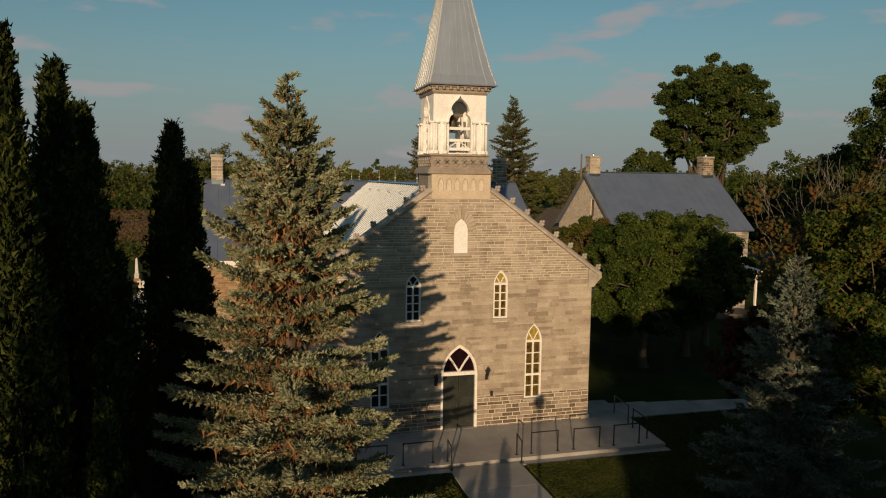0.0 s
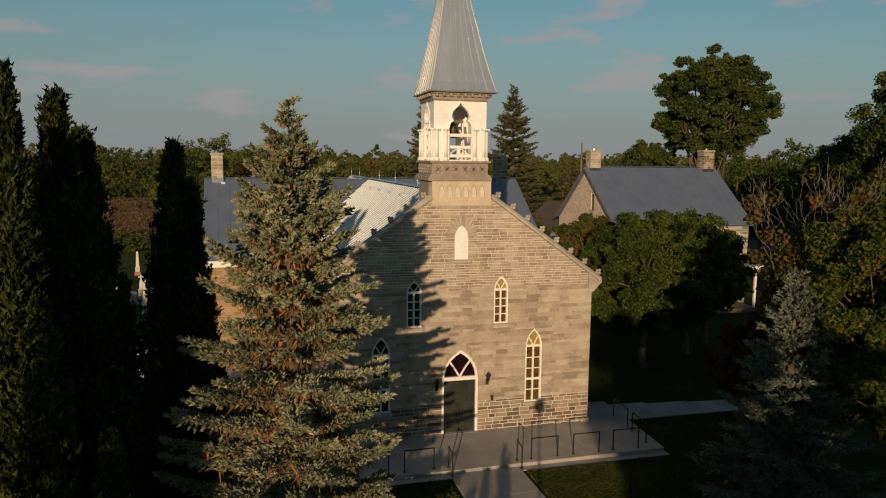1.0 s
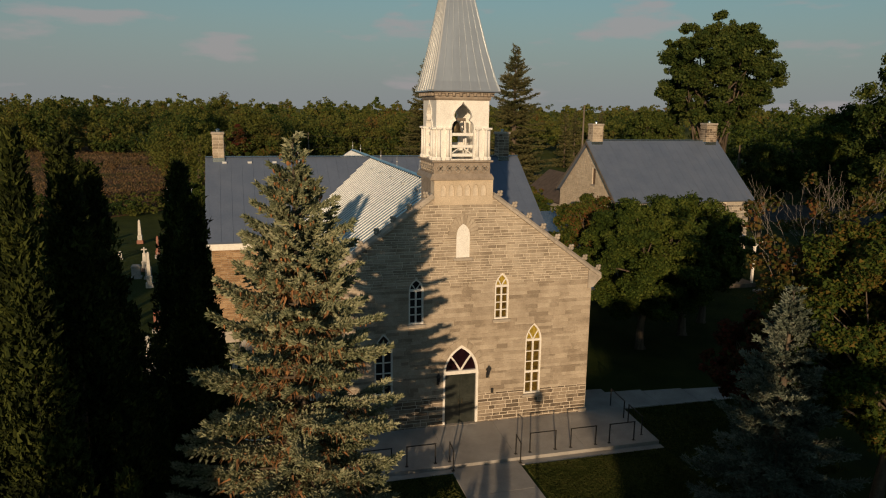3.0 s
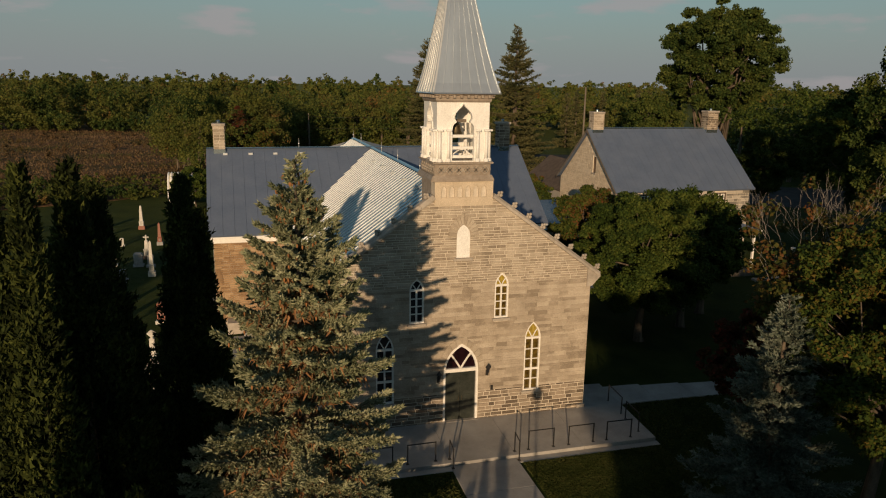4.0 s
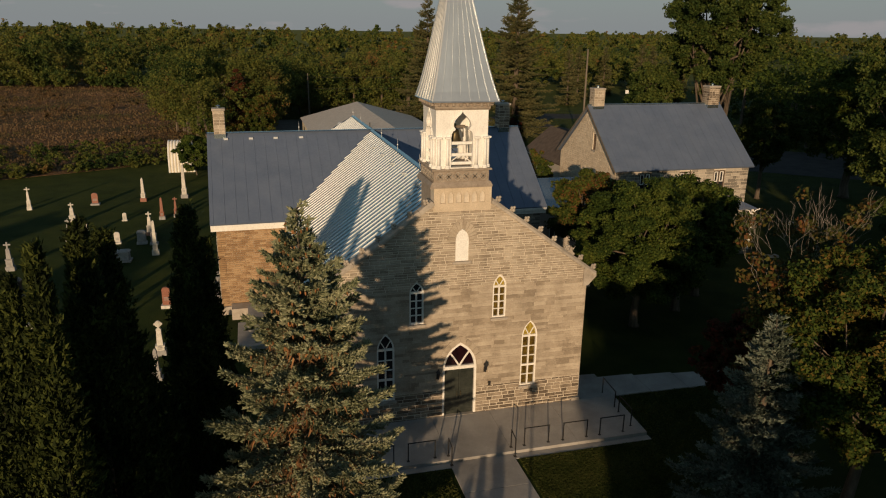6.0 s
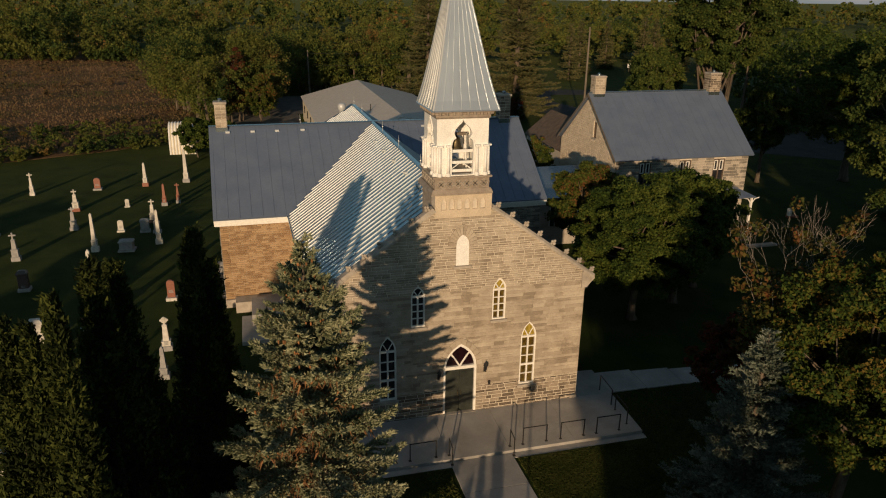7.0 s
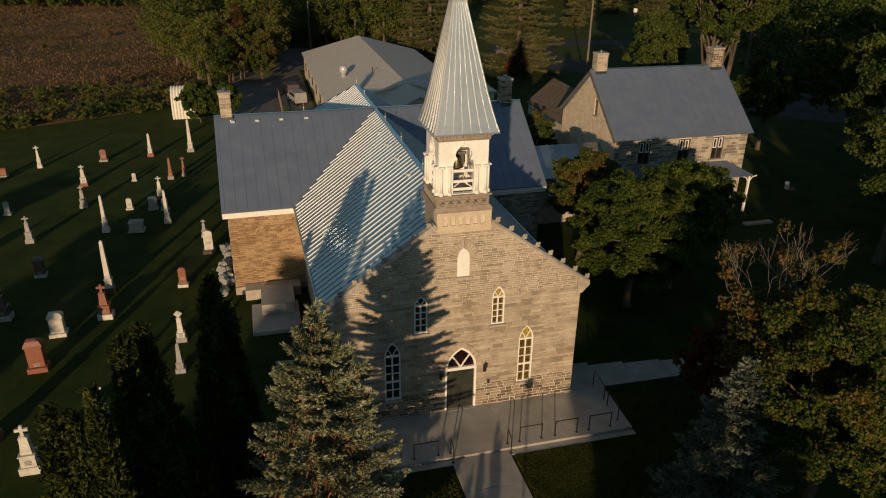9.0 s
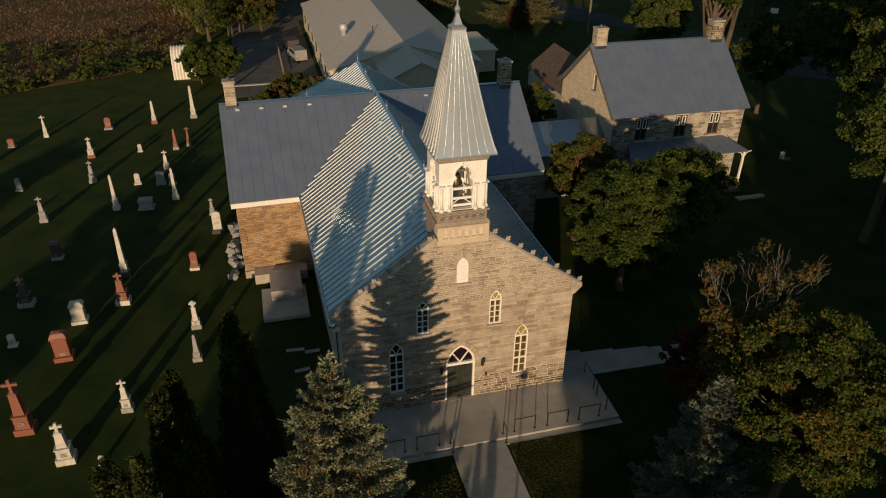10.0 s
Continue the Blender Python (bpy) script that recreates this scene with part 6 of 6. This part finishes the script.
MW, MR, MG, MD = (M_marble, "white marble"), (M_granite, "red granite"), (M_greystone, "grey stone"), (M_darkgranite, "dark granite")
KIND = {"obelisk": "obelisk", "cross": "monument topped by a cross", "celtic": "ringed cross", "tablet": "rounded tablet", "block": "block monument"}
for kind, x, y, h, (m, words), w, base in (
        ("cross", -33.4, 52.8, 2.9, MW, None, None), ("block", -36.4, 50.5, 1.1, MR, 1.0, MG), ("tablet", -27.0, 53.9, 1.6, MR, 1.2, MG), ("obelisk", -22.0, 54.6, 2.8, MW, 0.9, MR),
        ("obelisk", -17.6, 55.6, 4.0, MW, None, MG), ("cross", -27.6, 45.5, 2.6, MW, 1.0, MR), ("cross", -26.5, 38.9, 2.6, MG, 0.9, None), ("tablet", -22.8, 46.0, 1.0, MW, 0.7, None),
        ("obelisk", -19.1, 45.8, 2.4, MR, 0.8, MG), ("cross", -17.8, 46.5, 2.5, MR, 0.6, MG), ("cross", -19.6, 39.8, 2.7, MW, 0.9, MD), ("block", -20.0, 37.0, 1.5, MG, 1.2, None),
        ("tablet", -18.9, 36.6, 1.4, MG, 1.0, None), ("obelisk", -18.4, 33.2, 3.2, MW, 0.8, None), ("tablet", -22.2, 37.5, 1.3, MW, 0.9, None), ("obelisk", -23.5, 32.2, 3.5, MW, 0.8, None),
        ("block", -20.9, 31.9, 1.2, MG, 1.8, None), ("cross", -29.4, 31.2, 2.8, MG, 0.9, None), ("block", -27.0, 24.1, 1.9, MD, 1.1, MG), ("tablet", -14.5, 25.7, 2.3, MW, 1.3, MD),
        ("cross", -15.0, 29.1, 1.9, MG, 0.7, None), ("obelisk", -21.4, 20.1, 4.3, MW, 0.95, MD), ("cross", -21.1, 16.2, 3.0, MR, 1.3, MW), ("cross", -27.9, 17.6, 2.8, MD, 1.4, MG),
        ("block", -23.8, 14.5, 2.0, MW, 1.4, None), ("tablet", -16.2, 19.9, 1.8, MR, 1.0, MW), ("celtic", -15.8, 11.8, 2.6, MW, 0.9, MG), ("block", -24.1, 10.4, 2.5, MR, 1.5, None),
        ("tablet", -27.7, 12.6, 1.1, MW, 0.8, None), ("cross", -19.5, 4.2, 2.7, MW, 0.9, MG), ("cross", -25.0, 3.8, 4.4, MR, 1.4, None), ("cross", -22.3, 0.8, 3.2, MW, 1.3, None),
        ("obelisk", -15.6, 8.1, 2.1, MG, 0.8, None), ("tablet", -20.4, 0.1, 0.7, MW, 0.5, None), ("cross", -37.5, 46.0, 2.6, MG, 0.9, None), ("block", -34.0, 27.0, 1.6, MG, 1.1, None),
        ("tablet", -33.0, 38.5, 1.5, MG, 0.9, None), ("cross", -38.5, 33.0, 2.7, MW, 0.9, None), ("obelisk", -36.0, 20.5, 3.0, MG, 0.8, None), ("block", -31.0, 12.0, 1.8, MW, 1.2, None), ("tablet", -40.0, 25.0, 1.4, MW, 0.9, None)):
    monument(kind, x, y, h, m, f"{words} {KIND[kind]} on the churchyard grass", base[0] if base else None, w)

# ---- west side of the church: cellar steps, stones, rope post ----
steps = thing("side_stoop", "grey concrete stoop with a raised block beside the church", "stoop")
part("lower_slab", box(bmesh.new(), -11.2, -7.95, 11.2, 15.2, GZ - 0.1, GZ + 0.28, 0.02), M_concrete, steps)
part("upper_block", box(bmesh.new(), -10.5, -8.2, 13.4, 16.4, GZ + 0.28, GZ + 1.1, 0.02), M_concrete, steps)
part("back_block", box(bmesh.new(), -11.6, -7.6, 16.4, 17.58, GZ - 0.1, GZ + 0.8, 0.02), M_dressed, steps)
for i, (x, y, s) in enumerate(((-9.3, 7.6, 0.6), (-8.2, 7.2, 0.5), (-9.0, 5.4, 0.5), (-9.1, 2.9, 0.5))):
    bm = box(bmesh.new(), -s, s, -0.16, 0.16, -0.1, 0.05, 0.02)
    st = tagged(part("stepping_stone", bm, M_greystone), "flat grey stone set in the grass beside the church", "stone", "stepping stones")
    st.matrix_basis = pose(x, y, GZ, 0, 0, 6 * (i % 3) - 4)
post = thing("rope_post", "weathered wooden post with a sagging rope", "post", (-11.1, 0.4, GZ))
part("timber", box(bmesh.new(), -0.09, 0.09, -0.09, 0.09, -0.1, 1.15, 0.02), M_wood, post)
part("rope", tube(bmesh.new(), [(0, 0, 1.0)] + [(2.6 * k, -0.4 * k, 1.0 - 0.5 * math.sin(k * math.pi)) for k in (0.2, 0.4, 0.6, 0.8)] + [(2.6, -0.4, 1.05)], [0.025] * 6, 5), M_whitetrim, post)
bm = bmesh.new()
box(bm, 2.51, 2.69, -0.49, -0.31, -0.1, 1.15, 0.02)
part("second_timber", bm, M_wood, post)
stones = np.random.default_rng(9)
for i in range(26):
    bm = bmesh.new()
    bmesh.ops.create_icosphere(bm, subdivisions=1, radius=0.5, matrix=Matrix.Diagonal((1, 0.8, 0.7, 1)))
    for v in bm.verts:
        v.co *= 1 + stones.normal() * 0.12
    r = tagged(part("boulder", bm, M_greystone), "rough grey boulder piled against the transept gable", "boulder", "boulders at the gable")
    r.matrix_basis = pose(-12.75 - stones.uniform(0, 0.7), 17.6 + stones.uniform(0, 9), GZ + stones.uniform(0.05, 0.35), stones.uniform(0, 90), stones.uniform(0, 90), stones.uniform(0, 360))

# ---- behind the church ----
hut = thing("metal_shed", "ribbed white arched metal shed beside the hedge", "shed", (-20.9, 71.6, GZ))
arch = [(2.1 - 2.1 * math.cos(a), 4.1 * math.sin(a) ** 0.8) for a in np.linspace(0, math.pi, 15)]
bm = bmesh.new()
pierced(bm, arch, [], lambda u, w, d: (0.1 + d, u, w), 3.4)
part("shed_body", bm, M_siding, hut)
for i in range(9):
    bm = bmesh.new()
    tube(bm, [(0.2 + 0.4 * i, u, w) for u, w in arch], [0.13] * len(arch), 5)
    part("corrugation", bm, M_white, hut)
leafy_tree("hedge_bush", "dense green bush beside the white shed", (-17.0, 69.2), 6.0, 2.7, 0.2, L_maple, 0.13, 260, 70, 51, trunk_r=0.1, category="bush", lobes=50)
leafy_tree("hedge_bush", "dense green bush beside the white shed", (-13.6, 69.8), 5.6, 2.4, 0.2, L_maple, 0.13, 260, 70, 52, trunk_r=0.1, category="bush", lobes=50)
for i, (x, y, h, r) in enumerate(((-5.2, 60.0, 2.6, 1.8), (-2.6, 58.2, 2.4, 1.6), (-7.6, 57.6, 2.2, 1.7), (-4.4, 54.4, 2.3, 1.8), (-0.6, 52.6, 2.0, 1.4), (-9.5, 55.0, 1.9, 1.4))):
    leafy_tree("shrub", "yellow-green shrub behind the church", (x, y), h * 1.45, r * 1.25, 0.2, L_turning, 0.12, 120, 60, 70 + i, trunk_r=0.06, category="shrub", group="shrubs behind the church")
leafy_tree("maple_tree", "bushy tree turning yellow beside the parking lot", (-8.0, 95.5), 9.5, 2.9, 0.6, L_turning, 0.15, 260, 60, 63, trunk_r=0.14, lobes=44)
leafy_tree("maple_tree", "slim dark red tree beside the parking lot", (-11.6, 97.6), 13.0, 2.3, 2.0, L_red, 0.15, 220, 50, 64, trunk_r=0.16, lobes=40)
leafy_tree("hydrangea", "shrub covered with pale flower heads", (24.1, 73.5), 3.2, 2.4, 0.3, L_flower, 0.22, 70, 60, 55, trunk_r=0.08, category="shrub")
leafy_tree("maple_tree", "small yellow tree beside the house gable", (18.5, 36.0), 8.4, 2.4, 2.0, L_turning, 0.12, 220, 70, 56, trunk_r=0.14)
leafy_tree("maple_tree", "small golden tree behind the hall", (42.0, 100.0), 9.0, 3.6, 1.5, L_yellow, 0.3, 70, 70, 57, trunk_r=0.2)
leafy_tree("maple_tree", "dark red young tree at the lane", (33.5, 84.0), 5.5, 2.2, 1.0, L_red, 0.22, 50, 60, 58, trunk_r=0.12)


def utility_pole(x, y, h, arm, label="grey wooden utility pole behind the church", r=0.15):
    p = thing("utility_pole", label, "pole", (x, y, GZ), group="utility poles")
    part("pole_shaft", tube(bmesh.new(), [(0, 0, -0.1), (0, 0, h)], [r, r * 0.7], 8), M_wood, p)
    if arm:
        part("crossarm", box(bmesh.new(), -1.0, 1.0, -0.06, 0.06, h - 0.7, h - 0.55, 0.01), M_wood, p)
        for dx in (-0.9, 0, 0.9):
            part("insulator", tube(bmesh.new(), [(dx, 0, h - 0.55), (dx, 0, h - 0.38)], [0.05, 0.03], 6), M_greystone, p)
    return p


utility_pole(2.5, 122.0, 10.2, False)
utility_pole(38.0, 128.0, 10.5, False)
utility_pole(47.0, 84.0, 16.5, False, "tall bare wooden pole behind the house", 0.2)
for z, s in ((9.5, 0.25), (7.2, 0.3)):
    pts = [(2.5 + 35.5 * k, 122 + 6 * k, z + GZ - 4 * s * k * (1 - k) * 1.5) for k in np.linspace(0, 1, 9)]
    ob = part("cable", tube(bmesh.new(), pts, [0.03] * 9, 4), M_iron)
    tagged(ob, "black cable strung between the utility poles", "cable", "cables")
hoop = thing("basketball_hoop", "white basketball backboard on a dark pole by the lane", "hoop", (80.4, 79.4, GZ), -40)
part("hoop_pole", tube(bmesh.new(), [(0, 0, 0), (0, 0, 3.4), (0, -0.6, 3.6)], [0.09, 0.09, 0.07], 6), M_greystone, hoop)
part("backboard", box(bmesh.new(), -0.65, 0.65, -0.7, -0.62, 2.95, 3.85, 0.02), M_white, hoop)
part("rim", tube(bmesh.new(), [(0.23 * math.cos(a), -0.95 + 0.23 * math.sin(a), 3.05) for a in np.linspace(0, 6.28, 9)], [0.02] * 9, 4), M_granite, hoop)


def parked_van(x, y, turn, mat, label):
    v = thing("parked_vehicle", label, "vehicle", (x, y, GZ + 0.02), turn, group="parked vehicles")
    bm = bmesh.new()
    pierced(bm, [(-2.3, 0.35), (2.3, 0.35), (2.3, 0.95), (1.5, 1.1), (1.0, 1.75), (-2.1, 1.8), (-2.3, 1.1)], [], lambda u, w, d: (d - 0.9, u, w), 1.8)
    part("body", bm, mat, v)
    part("windscreen", box(bmesh.new(), -0.8, 0.8, 1.12, 1.2, 1.15, 1.65), M_glass, v)
    for s in (-1, 1):
        part("side_window", box(bmesh.new(), s * 0.89, s * 0.915, -1.9, 0.8, 1.15, 1.62), M_glass, v)
        for yy in (-1.45, 1.45):
            wh = part("wheel", tube(bmesh.new(), [(s * 0.72, yy, 0.34), (s * 0.93, yy, 0.34)], [0.34, 0.34], 14), M_iron, v)
            part("rim", tube(bmesh.new(), [(s * 0.92, yy, 0.34), (s * 0.945, yy, 0.34)], [0.2, 0.2], 10), M_tin, wh)
    return v


parked_van(-3.4, 78.5, 12, M_greystone, "grey parked van beside the parish hall")
parked_van(-3.9, 84.5, 8, M_darkgranite, "dark parked van with a roof rack beside the hall")
parked_van(42.0, 112.0, 80, M_darkgranite, "dark parked car on the lane")
rails = thing("wooden_fence", "grey wooden fence around the parking bay", "fence")
for i in range(9):
    part("fence_post", box(bmesh.new(), -6.06, -5.94, 70.0 + i * 1.9, 70.12 + i * 1.9, GZ, GZ + 1.3), M_wood, rails)
for z in (0.5, 1.05):
    part("fence_rail", box(bmesh.new(), -5.94, -5.88, 70.0, 85.3, GZ + z, GZ + z + 0.12), M_wood, rails)
kerb = part("parking_kerb", box(bmesh.new(), -12.8, -1.3, 66.6, 67.2, GZ, GZ + 0.16, 0.02), M_concrete)
tagged(kerb, "pale concrete kerb at the parking lot", "kerb", "", "structure")
for x, y in ((102, 168), (62, 158)):
    w = thing("white_sign", "small white sign on a post beyond the lawn", "sign", (x, y, GZ))
    part("sign_post", tube(bmesh.new(), [(0, 0, 0), (0, 0, 2.2)], [0.08, 0.08], 6), M_wood, w)
    part("panel", box(bmesh.new(), -0.6, 0.6, -0.12, -0.06, 1.2, 2.3, 0.02), M_white, w)
lamp = thing("garden_post", "short white post on the lawn by the house", "post", (43.9, 27.8, GZ))
part("post_body", box(bmesh.new(), -0.18, 0.18, -0.18, 0.18, 0, 1.0, 0.03), M_white, lamp)
part("post_foot", box(bmesh.new(), -0.2, 1.0, -0.3, 0.3, 0, 0.25, 0.04), M_granite, lamp)

# ---- unseen trees added on the sunward side to cast shade ----
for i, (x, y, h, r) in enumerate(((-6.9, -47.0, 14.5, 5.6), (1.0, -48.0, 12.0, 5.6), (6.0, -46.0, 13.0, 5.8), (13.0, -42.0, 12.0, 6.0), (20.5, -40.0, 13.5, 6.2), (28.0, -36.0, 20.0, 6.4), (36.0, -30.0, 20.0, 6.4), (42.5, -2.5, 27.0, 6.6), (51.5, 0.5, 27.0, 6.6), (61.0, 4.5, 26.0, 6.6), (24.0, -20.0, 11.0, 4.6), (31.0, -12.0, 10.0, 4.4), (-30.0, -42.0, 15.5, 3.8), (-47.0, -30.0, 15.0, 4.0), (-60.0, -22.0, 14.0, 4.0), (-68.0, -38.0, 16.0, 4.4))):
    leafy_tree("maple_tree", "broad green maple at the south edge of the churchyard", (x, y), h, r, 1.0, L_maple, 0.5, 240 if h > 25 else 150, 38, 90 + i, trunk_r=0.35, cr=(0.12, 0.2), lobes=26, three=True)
lp = thing("lamp_post", "slim dark lamp post beside the front walk", "lamp post", (-4.75, -21.6, GZ))
part("lamp_shaft", tube(bmesh.new(), [(0, 0, 0), (0, 0, 4.9)], [0.07, 0.05], 8), M_iron, lp)
part("lamp_head", lathe(bmesh.new(), [(0.1, 4.9), (0.28, 5.05), (0.3, 5.35), (0.12, 5.6)], (0, 0), 8), M_iron, lp)
# unseen low cedars, added only for the wide shadow on the walk
for i, (x, y, h) in enumerate(((-6.6, -20.2, 3.0), (-7.3, -20.6, 2.7), (-6.0, -20.6, 3.5))):
    cedar("dwarf_cedar", "low clipped cedar beside the front walk", (x, y), h, 0.62, 120 + i, 2, 3500)
# dry stalks on the meadow
rng = np.random.default_rng(15)
n = 100000
c = np.stack((rng.uniform(-170, -20, n), 72 + 156 * rng.uniform(0, 1, n) ** 1.5, np.full(n, GZ + 0.35)), 1)
c = c[(c[:, 0] < -19 - np.abs(c[:, 1] - 110) * 0.1) & (c[:, 1] > 72 + np.maximum(0, (c[:, 0] + 41) * 0.42))]
tuft = 0.5 + 0.5 * np.sin(c[:, 0] * 0.21) * np.sin(c[:, 1] * 0.17 + 1)
c = c[rng.random(len(c)) < 0.35 + 0.6 * tuft]
d = unit(any_dirs(rng, len(c)) * 0.6 + np.array([0, 0, 1]))
s = rng.uniform(0.08, 0.27, (len(c), 1))
meadow_weeds = thing("meadow_weeds", "dry brown and green weeds on the meadow", "weeds", kind="stuff")
quads("stalks", c, d * s, side_of(d, rng) * s * 0.6, L_weed, meadow_weeds, "", "stuff", three=True)

# grass blades on the lawns beside the walks
rng = np.random.default_rng(16)
areas = ((1.9, 9.0, -10.5, -4.1, 34000), (9.1, 16.0, -8.0, 0.3, 9000), (-9.0, -1.6, -9.0, -4.1, 9000))
c = np.concatenate([np.stack((rng.uniform(a, b, k), rng.uniform(p, q, k), np.full(k, GZ + 0.02)), 1) for a, b, p, q, k in areas])
d = unit(any_dirs(rng, len(c)) * 0.7 + np.array([0, 0, 1]))
s = rng.uniform(0.03, 0.075, (len(c), 1)) * np.where(c[:, 1:2] > 0, 1.15, 1.0)
lawn = thing("grass", "short mown grass blades on the lawns", "grass", kind="stuff")
quads("grass_blades", c, d * s, side_of(d, rng) * s * 0.8, L_grass, lawn, "", "stuff", three=True)
